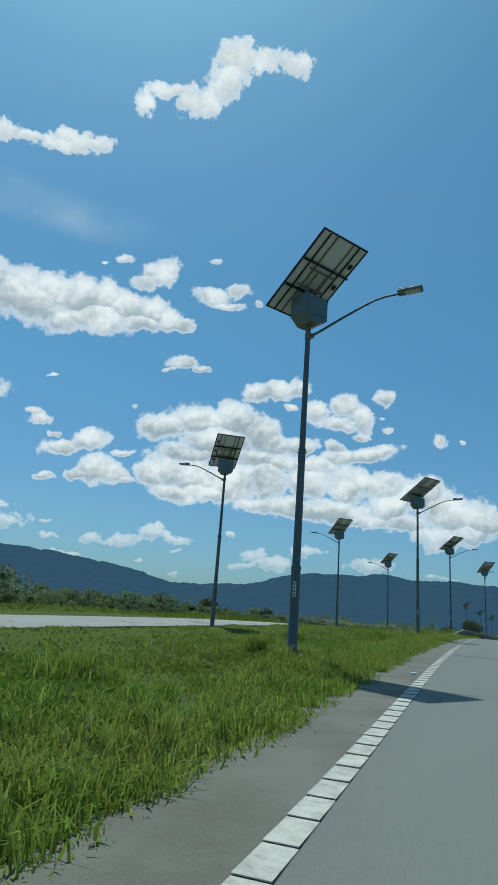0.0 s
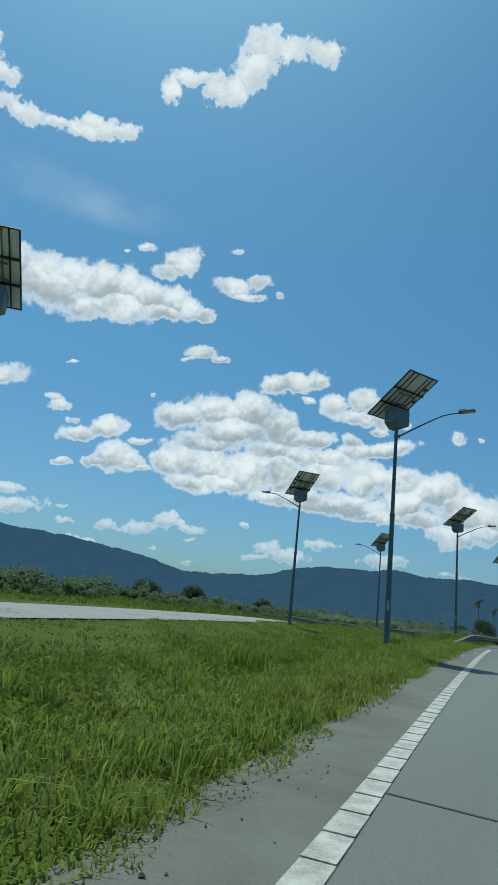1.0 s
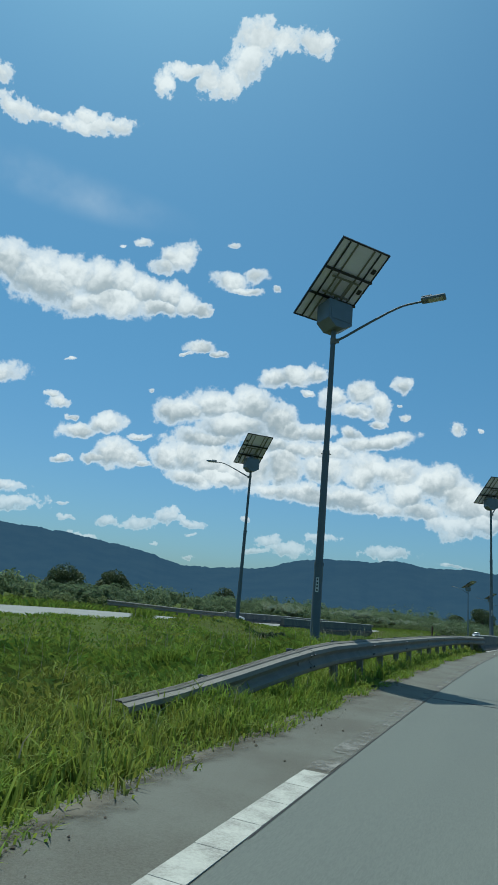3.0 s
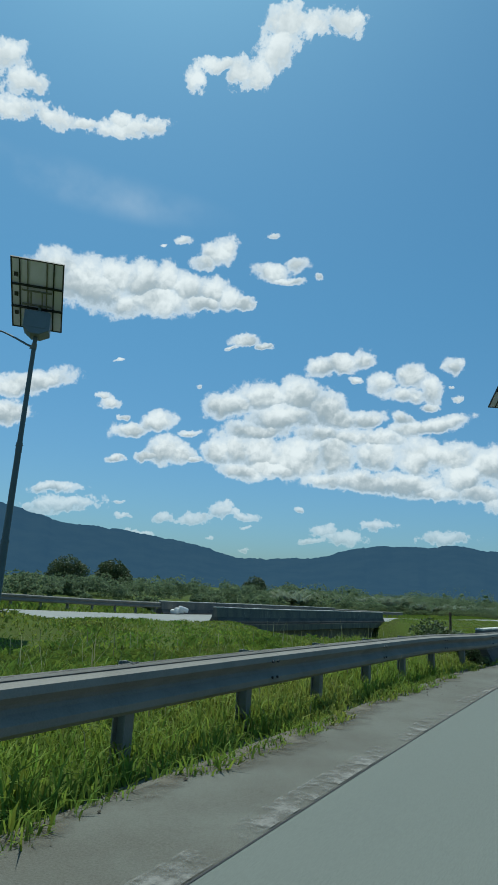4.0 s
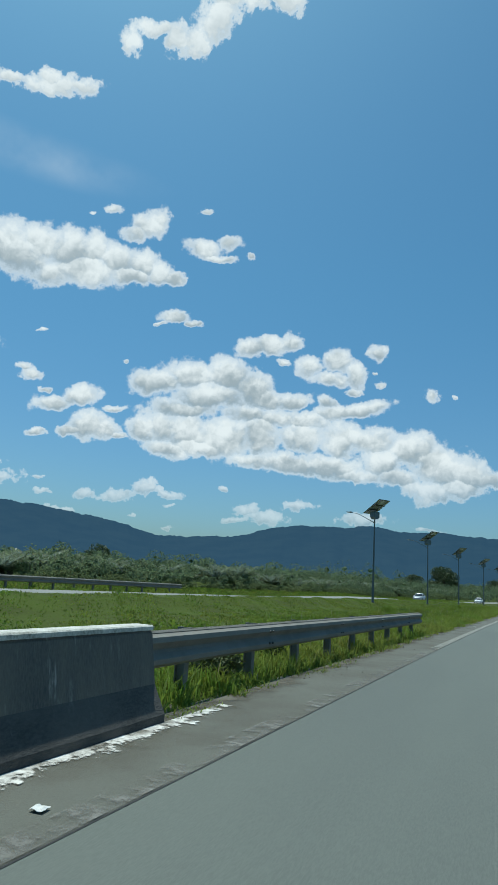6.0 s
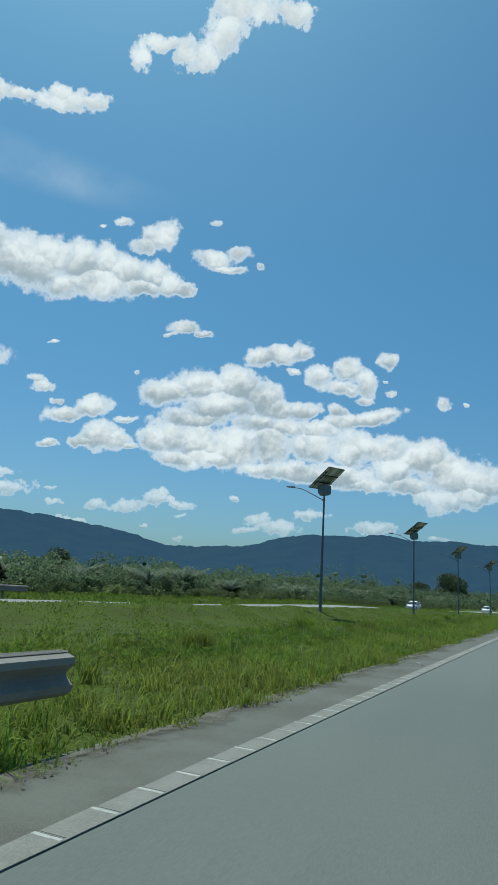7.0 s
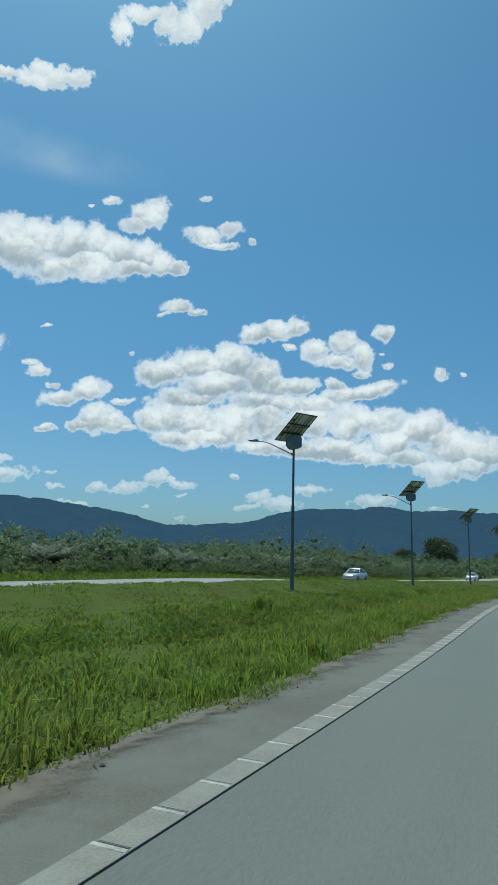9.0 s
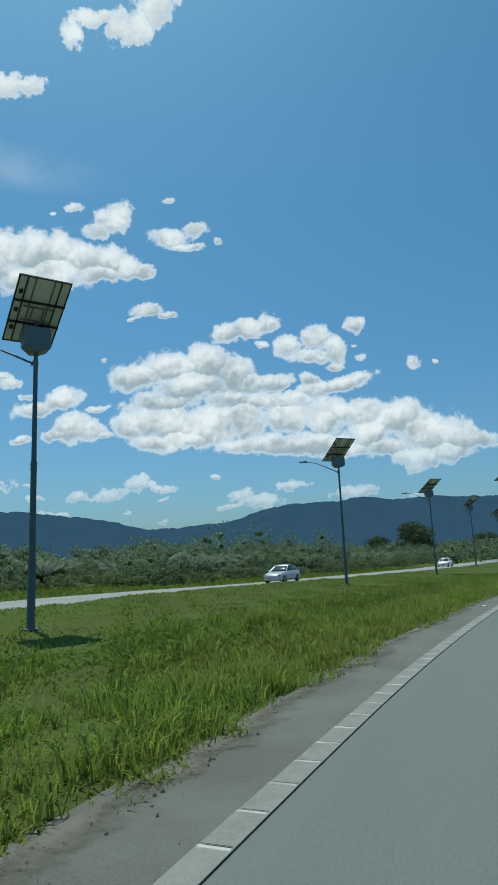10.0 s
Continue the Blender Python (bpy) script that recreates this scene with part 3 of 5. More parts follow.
far_road = sheet("opposite_road", ys_road, np.linspace(-7.4, 0, 8), lambda o, y: far_z(y) + 0.012 + 0.0 * o, FAR_ROAD, lambda y: edge(y) + far_edge(y))
tagged(far_road, "pale sunlit concrete carriageway across the grass median", "road", kind="structure")

# bridge decks below both carriageways
for nm, a, b, off0, off1, zf in (("bridge_deck", 92.0, 122.5, -1.5, 9.0, road_z), ("bridge_deck_far", 103.0, 134.0, -27.0, -17.0, far_z)):
    bm = bmesh.new()
    prof = [(off0, -0.02), (off0, -0.42), (off0 + 0.35, -0.5), (off0 + 0.5, -1.35), (off1 - 0.5, -1.35), (off1 - 0.35, -0.5), (off1, -0.42), (off1, -0.02)]
    sweep(bm, [(p, q - 0.02) for p, q in prof], np.arange(a, b, 2.0), lambda y: 0.0, lambda y, g=zf: float(g(y)))
    me = bpy.data.meshes.new(nm)
    bmesh.ops.recalc_face_normals(bm, faces=bm.faces)
    bm.to_mesh(me)
    bm.free()
    me.materials.append(CONCRETE)
    tagged(new(nm, me), "stained grey concrete bridge deck over a creek", "bridge", kind="structure")


def hills():
    """A wooded ridge far behind the plain."""
    crest = ((-130, 5), (-100, 7), (-75, 8.2), (-60, 7.4), (-52.5, 6.25), (-49.5, 5.5), (-46, 4.85), (-42, 4.65), (-39, 4.25), (-36, 4.0), (-33, 3.45), (-30.5, 2.65), (-27, 2.75), (-23.3, 2.98), (-21, 3.7),
             (-17.3, 4.5), (-14, 4.4), (-11.2, 4.75), (-8, 4.3), (-5, 4.35), (-2, 4.2), (1, 4.0), (5, 3.7), (12, 3.2), (30, 3.5), (60, 3.0), (90, 1.5))
    ca, ce = zip(*crest)
    azs = np.arange(-130, 90.1, 0.2)
    el = np.interp(azs, ca, ce)
    el = np.convolve(np.pad(el, 4, mode="edge"), np.ones(9) / 9, "valid")
    rng = np.random.default_rng(5)
    verts, faces = [], []
    steps = np.linspace(0, 1, 26)
    jag = np.zeros(len(azs))
    for s, amp in ((25, 0.05), (9, 0.045), (3, 0.035), (1, 0.03)):
        raw = rng.normal(size=len(azs) // s + 3)
        jag += amp * np.interp(np.arange(len(azs)) / s, np.arange(len(raw)), raw)
    for i, (a, e) in enumerate(zip(azs, el)):
        r0, r1 = 2500, 4300
        top = r1 * math.tan(radians(e + jag[i]))
        for u in steps:
            r = r0 + (r1 - r0) * u
            gully = (0.10 * noise.noise((a * 0.35, u * 1.2, 3)) + 0.05 * noise.noise((a * 1.1, u * 3.0, 8))) * math.sin(math.pi * u)
            z = -4 + (top + 4) * (u ** 1.35 + gully * (1 - u))
            verts.append((r * math.sin(radians(a)), r * math.cos(radians(a)) + 90, z))
    m = len(steps)
    for i in range(len(azs) - 1):
        for j in range(m - 1):
            k = i * m + j
            faces.append((k, k + m, k + m + 1, k + 1))
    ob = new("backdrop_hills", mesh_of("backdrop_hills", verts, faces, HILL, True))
    tagged(ob, "long dark wooded mountain ridge with glowing blue haze tint", "mountains", kind="structure")


hills()

# ---------------------------------------------------------------- solar street lamps


def solar_lamp(label, reach=1.0):
    """A pole with a tilted solar panel, a battery box and a bent arm, built at the origin with its arm along +x."""
    top = thing("solar_street_lamp", Matrix(), label, "street lamp", "solar lamps along the median")
    bm = bmesh.new()
    box(bm, 0.42, 0.42, 0.03, pose(0, 0, 0.015), 0.006)
    part("base_plate", bm, STEEL, top)
    for sx in (-0.15, 0.15):
        for sy in (-0.15, 0.15):
            bm = bmesh.new()
            tube(bm, [(sx, sy, 0.03), (sx, sy, 0.085)], 0.018, 6)
            part("bolt", bm, STEEL, top)
    bm = bmesh.new()
    tube(bm, [(0, 0, 0.03), (0, 0, 0.12), (0, 0, 1.9)], [0.135, 0.115, 0.108], 16, False)
    part("lower_pole", bm, POLE, top, "thick weathered lower pole section", flat=False)
    bm = bmesh.new()
    tube(bm, [(0, 0, 1.87), (0, 0, 1.95)], [0.118, 0.114], 16)
    part("collar", bm, POLE, top)
    bm = bmesh.new()
    tube(bm, [(0, 0, 1.9), (0, 0, 4.5)], [0.096, 0.085], 14, False)
    part("middle_pole", bm, POLE, top, flat=False)
    bm = bmesh.new()
    tube(bm, [(0, 0, 4.45), (0, 0, 4.75)], [0.093, 0.09], 14)
    part("collar", bm, POLE, top)
    bm = bmesh.new()
    tube(bm, [(0, 0, 4.5), (0, 0, 8.35)], [0.076, 0.062], 14, False)
    part("upper_pole", bm, POLE, top, flat=False)
    for k in range(4):
        a = math.pi / 2 * k + 0.3
        bm = bmesh.new()
        tube(bm, [(0.08 * math.cos(a), 0.08 * math.sin(a), 4.66), (0.125 * math.cos(a), 0.125 * math.sin(a), 4.66)], 0.012, 6)
        part("bolt", bm, STEEL, top)
    # marking plate: four rows of dark bars on white
    face = pose(0, 0, 0, 0, 0, 12)
    bm = bmesh.new()
    box(bm, 0.075, 0.006, 0.34, face @ pose(0, -0.114, 1.42))
    plate = part("marking_plate", bm, PLATE, top, "small white plate with illegible dark marks")
    for k in range(4):
        bm = bmesh.new()
        box(bm, 0.034, 0.004, 0.045, face @ pose(0, -0.119, 1.30 + 0.08 * k))
        part("mark", bm, BLACK, plate)
    # arm
    bm = bmesh.new()
    tube(bm, [(x * reach, 0, z) for x, z in ((0.05, 7.72), (0.35, 7.86), (0.9, 8.15), (1.45, 8.42), (1.72, 8.53), (1.92, 8.58), (2.35, 8.63))], [0.034, 0.032, 0.03, 0.028, 0.027, 0.026, 0.025], 10, False)
    part("arm", bm, POLE, top, flat=False)
    bm = bmesh.new()
    tube(bm, [(0, 0, 7.66), (0, 0, 7.82)], 0.078, 14)
    box(bm, 0.14, 0.05, 0.12, pose(0.09, 0, 7.74))
    part("arm_clamp", bm, STEEL, top)
    tip = 2.35 * reach
    bm = bmesh.new()
    box(bm, 0.60, 0.27, 0.075, pose(tip + 0.21, 0, 8.67, 0, -5, 0), 0.025)
    box(bm, 0.26, 0.20, 0.05, pose(tip + 0.05, 0, 8.72, 0, -5, 0), 0.02)
    head = part("lamp_head", bm, BOX, top, "flat grey luminaire housing")
    bm = bmesh.new()
    box(bm, 0.36, 0.20, 0.014, pose(tip + 0.27, 0, 8.632, 0, -5, 0))
    part("lens", bm, LENS, head)
    return top


def solar_head(top, bearing, twist, w=1.5, l=2.5, aside=-0.08):
    """The panel and battery box at the top of a lamp; the panel looks to the sun, whichever way the arm points."""
    a, tilt = radians(bearing + twist), radians(30)
    u = Vector((math.cos(a), -math.sin(a), 0))
    s = Vector((-math.sin(a) * math.cos(tilt), -math.cos(a) * math.cos(tilt), math.sin(tilt)))
    n = s.cross(u)
    c = Vector((0, 0, 9.06)) + aside * u + 0.14 * l * s
    m = Matrix((-u, s, n)).transposed().to_4x4()
    m.translation = c
    bm = bmesh.new()
    for x, y, sx, sy in ((-w / 2 + 0.02, 0, 0.04, l), (w / 2 - 0.02, 0, 0.04, l), (0, -l / 2 + 0.02, w - 0.08, 0.04), (0, l / 2 - 0.02, w - 0.08, 0.04)):
        box(bm, sx, sy, 0.045, m @ pose(x, y, 0))
    panel = part("panel_frame", bm, DARK_METAL, top, "dark aluminium frame of the solar panel")
    bm = bmesh.new()
    box(bm, w - 0.082, l - 0.082, 0.006, m @ pose(0, 0, -0.006))
    part("backsheet", bm, BACKSHEET, panel, "pale grey underside of the panel")
    bm = bmesh.new()
    box(bm, w - 0.082, l - 0.082, 0.006, m @ pose(0, 0, 0.008))
    part("cell_sheet", bm, CELL, panel)
    for x in (-0.31 * w, -0.18 * w, 0.18 * w, 0.33 * w):
        bm = bmesh.new()
        box(bm, 0.035, l - 0.1, 0.03, m @ pose(x, 0, -0.028))
        part("long_rail", bm, STEEL if abs(x) < 0.25 * w else DARK_METAL, panel)
    for y in (-0.42, 0.38):
        bm = bmesh.new()
        box(bm, w - 0.02, 0.055, 0.05, m @ pose(0, y, -0.07))
        part("cross_rail", bm, DARK_METAL, panel)
    for y in (-0.28, 0.22):
        bm = bmesh.new()
        box(bm, 0.86, 0.045, 0.035, m @ pose(0, y, -0.09))
        part("bracket", bm, STEEL, panel)
    for x in (-0.16, 0.16):
        bm = bmesh.new()
        box(bm, 0.045, 0.55, 0.035, m @ pose(x, -0.03, -0.115))
        part("bracket", bm, STEEL, panel)
    for y in (0.68, 0.0, -0.68):
        bm = bmesh.new()
        box(bm, 0.11, 0.14, 0.03, m @ pose(-0.4 * w if twist == 0 else 0.4 * w, y, -0.03), 0.006)
        part("junction_box", bm, BLACK, panel)
    # mast head that carries the panel
    bm = bmesh.new()
    tube(bm, [(0, 0, 8.3), (0, 0, 9.05)], 0.05, 12)
    part("mast_head", bm, POLE, top)
    # battery box: upright, with a sloping underside on the far side
    bx = pose(0, 0, 0, 0, 0, -math.degrees(a))
    bm = bmesh.new()
    prof = [(-0.38, 8.24), (-0.38, 8.78), (0.33, 8.78), (0.38, 8.72), (0.38, 8.18), (0.12, 8.04), (-0.14, 8.04)]
    rings = [[bm.verts.new(bx @ Vector((x, y, z))) for x, z in prof] for y in (-0.29, 0.29)]
    for k in range(len(prof)):
        bm.faces.new((rings[0][k], rings[0][(k + 1) % len(prof)], rings[1][(k + 1) % len(prof)], rings[1][k]))
    bm.faces.new(rings[0][::-1])
    bm.faces.new(rings[1])
    bmesh.ops.bevel(bm, geom=list(bm.edges), offset=0.012, segments=1, affect="EDGES")
    bat = part("battery_box", bm, BOX, top, "grey metal battery box under the panel")
    bm = bmesh.new()
    box(bm, 0.62, 0.012, 0.48, bx @ pose(0, -0.296, 8.48), 0.004)
    part("box_door", bm, BOX, bat)


LABEL_NEAR = "grey solar street lamp with tilted panel on grass median"
LABEL_FAR = "grey solar street lamp, arm over the opposite carriageway"
bare = solar_lamp(LABEL_NEAR)
short = solar_lamp("grey solar street lamp standing on the concrete barrier", 0.34)
feet = [(p, 0, LABEL_NEAR) for p in A_ROW] + [(p, 180, LABEL_FAR) for p in B_ROW]
short.matrix_world = pose(*BRIDGE_LAMP[:3]) @ Matrix.Diagonal((1, 1, 1.05, 1))
solar_head(short, BRIDGE_LAMP[3], 0, 1.75, 2.8, 0.05)
for x, y, bearing, turn, label in ((4.35, 254.0, -50, 0, LABEL_NEAR), (8.3, 283.0, -50, 0, LABEL_NEAR), (12.6, 312.0, -50, 0, LABEL_NEAR), (17.0, 341.0, -50, 0, LABEL_NEAR),
                                   (-3.4, 260.0, -46, 180, LABEL_FAR), (-0.4, 287.5, -48, 180, LABEL_FAR), (3.2, 316.0, -48, 180, LABEL_FAR), (7.2, 344.5, -48, 180, LABEL_FAR)):
    feet.append(((x, y, float(ground_z(x - float(edge(y)), y)), bearing), turn, label))
for k, (p, turn, label) in enumerate(feet):
    m = pose(*p[:3], 0, 0, turn)
    if k < len(feet) - 1:
        one = copy_thing(bare, m)
    else:
        one = bare
        one.matrix_world = m
    tagged(one, label)
    solar_head(one, p[3], turn)

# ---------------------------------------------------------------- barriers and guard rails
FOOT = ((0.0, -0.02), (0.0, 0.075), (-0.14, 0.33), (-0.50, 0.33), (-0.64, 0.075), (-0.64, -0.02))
STEM = ((-0.14, 0.331), (-0.22, 0.80), (-0.24, 0.825), (-0.40, 0.825), (-0.42, 0.80), (-0.50, 0.331))


def barrier_segment(y0, y1, off, z_of, label, near=True):
    top = thing("concrete_barrier", pose(float(edge(y0)) + off, y0, float(z_of(y0))), label, "barrier", "concrete barriers on the bridges")
    inv = top.matrix_world.inverted()
    ys = np.linspace(y0 + 0.004, y1 - 0.004, 5)
    bm = bmesh.new()
    sweep(bm, STEM, ys, lambda y: off, lambda y: float(z_of(y)))
    bmesh.ops.transform(bm, matrix=inv, verts=bm.verts)
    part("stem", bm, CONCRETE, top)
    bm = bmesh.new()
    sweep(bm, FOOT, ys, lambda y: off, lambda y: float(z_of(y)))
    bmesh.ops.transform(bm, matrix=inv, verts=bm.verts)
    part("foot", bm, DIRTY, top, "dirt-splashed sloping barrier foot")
    # cap: much paler than the stem, with darker patches
    bm = bmesh.new()
    sweep(bm, ((-0.213, 0.826), (-0.213, 0.862), (-0.227, 0.874), (-0.413, 0.874), (-0.427, 0.862), (-0.427, 0.826)), ys, lambda y: off, lambda y: float(z_of(y)))
    bmesh.ops.transform(bm, matrix=inv, verts=bm.verts)
    part("cap", bm, CONCRETE_TOP, top, "pale patchy top of the barrier")
    return top


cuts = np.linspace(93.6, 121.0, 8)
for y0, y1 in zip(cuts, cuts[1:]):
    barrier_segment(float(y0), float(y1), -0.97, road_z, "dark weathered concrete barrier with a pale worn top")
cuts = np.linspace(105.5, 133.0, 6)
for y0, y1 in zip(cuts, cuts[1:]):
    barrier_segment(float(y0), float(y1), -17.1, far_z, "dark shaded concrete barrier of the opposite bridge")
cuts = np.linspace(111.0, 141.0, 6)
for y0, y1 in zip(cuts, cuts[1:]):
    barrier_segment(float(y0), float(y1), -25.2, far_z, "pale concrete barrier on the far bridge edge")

W_BEAM = ((0.0, 0.36), (-0.012, 0.372), (-0.10, 0.372), (-0.012, 0.355), (0.075, 0.325), (0.085, 0.27), (0.02, 0.215), (0.0, 0.185), (0.02, 0.155), (0.085, 0.10), (0.075, 0.045), (0.0, 0.0))


def guard_rail(name, y0, y1, off, z_of, label, ramp=False, lift=0.40):
    """A corrugated steel beam on posts; ramp: its first metres sink to the ground."""
    top = thing(name, pose(float(edge(y0)) + off, y0, float(z_of(y0))), label, "guard rail")
    inv = top.matrix_world.inverted()

    def drop(y):
        return (0.55 * float(smooth(5.0, 0.0, y - y0)) if ramp else 0.0)

    def aside(y):
        return off + (0.41 * float(smooth(88.5, 93.4, y)) - 0.8 * float(smooth(5.0, 0.0, y - y0)) if ramp else 0.0)

    ys = list(np.arange(y0, y1, 4.0))
    if y1 - ys[-1] < 1.0:
        ys.pop()
    ys.append(y1)
    for a, b in zip(ys, ys[1:]):
        bm = bmesh.new()
        prof = [(px, pz) for px, pz in W_BEAM]
        back = [(px - 0.006, pz) for px, pz in reversed(W_BEAM)]
        sweep(bm, prof + back, np.linspace(a, b + (0.16 if b < y1 else 0), 5), aside, lambda y: float(z_of(y)) + lift - drop(y))
        bmesh.ops.transform(bm, matrix=inv, verts=bm.verts)
        beam = part("beam", bm, STEEL, top)
        for k in range(4):
            yy = b - 0.10 + 0.12 * (k // 2)
            if b >= y1:
                continue
            bm = bmesh.new()
            tube(bm, [(float(edge(yy)) + aside(yy) + 0.08, yy, float(z_of(yy)) + lift - drop(yy) + (0.1, 0.27)[k % 2]), (float(edge(yy)) + aside(yy) + 0.10, yy, float(z_of(yy)) + lift - drop(yy) + (0.1, 0.27)[k % 2])], 0.016, 6)
            bmesh.ops.transform(bm, matrix=inv, verts=bm.verts)
            part("bolt", bm, DARK_METAL, beam)
    for y in np.arange(y0 + 1.7, y1, 2.0):
        y = float(y)
        if off > -2 and 93.2 < y < 121.2:
            continue
        bm = bmesh.new()
        x, z = float(edge(y)) + aside(y), float(z_of(y))
        h = lift + 0.38 - drop(y)
        for sx, sy, dx, dy in ((0.012, 0.11, -0.21, 0), (0.012, 0.11, -0.09, 0), (0.12, 0.012, -0.15, 0)):
            box(bm, sx, sy, h + 0.35, pose(x + dx, y + dy, z + (h - 0.35) / 2))
        bmesh.ops.transform(bm, matrix=inv, verts=bm.verts)
        part("post", bm, STEEL, top)
        bm = bmesh.new()
        box(bm, 0.10, 0.10, 0.30, pose(x - 0.045, y, z + lift + 0.19 - drop(y)))
        bmesh.ops.transform(bm, matrix=inv, verts=bm.verts)
        part("spacer", bm, STEEL, top)
    return top


guard_rail("guard_rail", 62.0, 95.3, -1.50, road_z, "galvanised steel guard rail on posts before the bridge", ramp=True)
guard_rail("guard_rail", 120.6, 139.3, -1.40, road_z, "galvanised steel guard rail on posts after the bridge")
guard_rail("guard_rail", 93.0, 111.3, -25.5, far_z, "galvanised guard rail beside the opposite carriageway")
guard_rail("guard_rail", 140.7, 164.0, -25.5, far_z, "galvanised guard rail beyond the opposite bridge")

# ---------------------------------------------------------------- vegetation


def leaf_mesh(name, vs, mat):
    n = len(vs) // 4
    me = bpy.data.meshes.new(name)
    me.vertices.add(n * 4)
    me.vertices.foreach_set("co", vs.ravel())
    me.loops.add(n * 4)
    me.loops.foreach_set("vertex_index", np.arange(n * 4))
    me.polygons.add(n)
    me.polygons.foreach_set("loop_start", np.arange(n) * 4)
    me.materials.append(mat)
    me.update(calc_edges=True)
    return me


def blades(name, xs, ys, zs, h, width, lean, mat, label, rng, segments=2):
    """Bent, pointed blades of grass at the given places, as one mesh."""
    n = len(xs)
    ang = rng.uniform(0, 2 * math.pi, n)
    face = rng.uniform(0, 2 * math.pi, n)
    d = np.stack([np.cos(ang), np.sin(ang), np.zeros(n)], 1)
    side = np.stack([np.cos(face), np.sin(face), np.zeros(n)], 1) * (width[:, None] / 2)
    base = np.stack([xs, ys, zs], 1)
    midp = base + d * (lean * h * 0.28)[:, None] + np.array([0, 0, 1.0]) * (h * 0.62)[:, None]
    tip = base + d * (lean * h)[:, None] + np.array([0, 0, 1.0]) * (h * (1 - 0.25 * lean))[:, None]
    if segments == 1:
        me = leaf_mesh(name, np.stack([base - side, base + side, midp + side * 0.9, tip], 1).reshape(-1, 3), mat)
        return tagged(new(name, me), label, "grass", kind="stuff")
    vs = np.stack([base - side, base + side, midp + side * 0.75, midp - side * 0.75, tip], 1).reshape(-1, 3)
    k = np.arange(n)[:, None] * 5
    me = bpy.data.meshes.new(name)
    loops = np.concatenate([k + [0, 1, 2, 3], k + [3, 2, 4]], 1).ravel()
    me.vertices.add(n * 5)
    me.vertices.foreach_set("co", vs.ravel())
    me.loops.add(len(loops))
    me.loops.foreach_set("vertex_index", loops)
    me.polygons.add(n * 2)
    starts = (np.arange(n)[:, None] * 7 + [0, 4]).ravel()
    me.polygons.foreach_set("loop_start", starts)
    me.materials.append(mat)
    me.update(calc_edges=True)
    ob = new(name, me)
    return tagged(ob, label, "grass", kind="stuff")


def grass():
    rng = np.random.default_rng(11)

    def lay(n, off0, off1, y0, y1, hmin, hmax, wmin, wmax, name, mat, label, clump=0.5, lean=(0.15, 0.9), power=1.0):
        off = off0 + (off1 - off0) * rng.random(n) ** power
        y = y0 + (y1 - y0) * rng.random(n)
        patch = 0.5 + 0.35 * wave(off, y, 0.8) + 0.25 * wave(off + 5, y, 2.6) + 0.15 * rng.normal(size=n)
        keep = (rng.random(n) < np.clip(1 - clump + clump * patch * 1.5, 0.05, 1)) & (creek(off, y) < 0.55)
        # ragged rim along the shoulder
        keep &= off < -0.92 - 0.08 * smooth(60, 120, y) + 0.16 * np.sin(y * 1.1) + 0.12 * np.sin(y * 2.9 + 1) + 0.10 * np.sin(y * 6.3)
        off, y, patch = off[keep], y[keep], patch[keep]
        tall = np.clip(0.55 + 0.6 * patch, 0.35, 1.5)
        h = (hmin + (hmax - hmin) * rng.random(len(off))) * tall
        h *= 1 + 0.6 * smooth(56, 66, y) * smooth(106, 98, y)
        h *= np.where(off > -1.4, 0.65, 1.0) * np.where(off < -9.0, 0.6, 1.0)
        blades(name, edge(y) + off, y, ground_z(off, y) - 0.02, h, rng.uniform(wmin, wmax, len(off)), rng.uniform(*lean, len(off)), mat, label, rng, 2 if off0 > -1.5 else 1)

    lay(110000, -0.9, -3.2, 2, 96, 0.08, 0.24, 0.014, 0.028, "near_grass", GRASS, "uneven tufted green grass along the shoulder", 0.6, (0.35, 1.2), power=1.3)
    lay(105000, -0.9, -3.2, 118, 235, 0.10, 0.28, 0.014, 0.028, "near_grass", GRASS, "uneven tufted green grass along the shoulder", 0.6, (0.35, 1.2), power=1.3)
    lay(200000, -2.8, -7.5, 4, 106, 0.06, 0.17, 0.012, 0.026, "median_grass", GRASS, "lush green grass of the wide median", 0.5, (0.3, 1.1))
    lay(200000, -2.8, -7.5, 112, 260, 0.06, 0.18, 0.012, 0.026, "median_grass", GRASS, "lush green grass of the wide median", 0.5, (0.3, 1.1))
    lay(170000, -7, -17.5, 8, 260, 0.09, 0.20, 0.03, 0.06, "median_grass", GRASS, "lush green grass of the wide median", 0.4, (0.25, 1.0))
    lay(60000, -24.5, -34, 8, 300, 0.25, 0.6, 0.04, 0.08, "verge_grass", GRASS, "tall green grass behind the opposite road", 0.3)
    lay(4500, -1.2, -8.0, 2, 240, 0.25, 0.55, 0.008, 0.016, "dry_grass", STRAW, "scattered pale dry grass stalks and seed heads", 0.9, (0.05, 0.5))


grass()


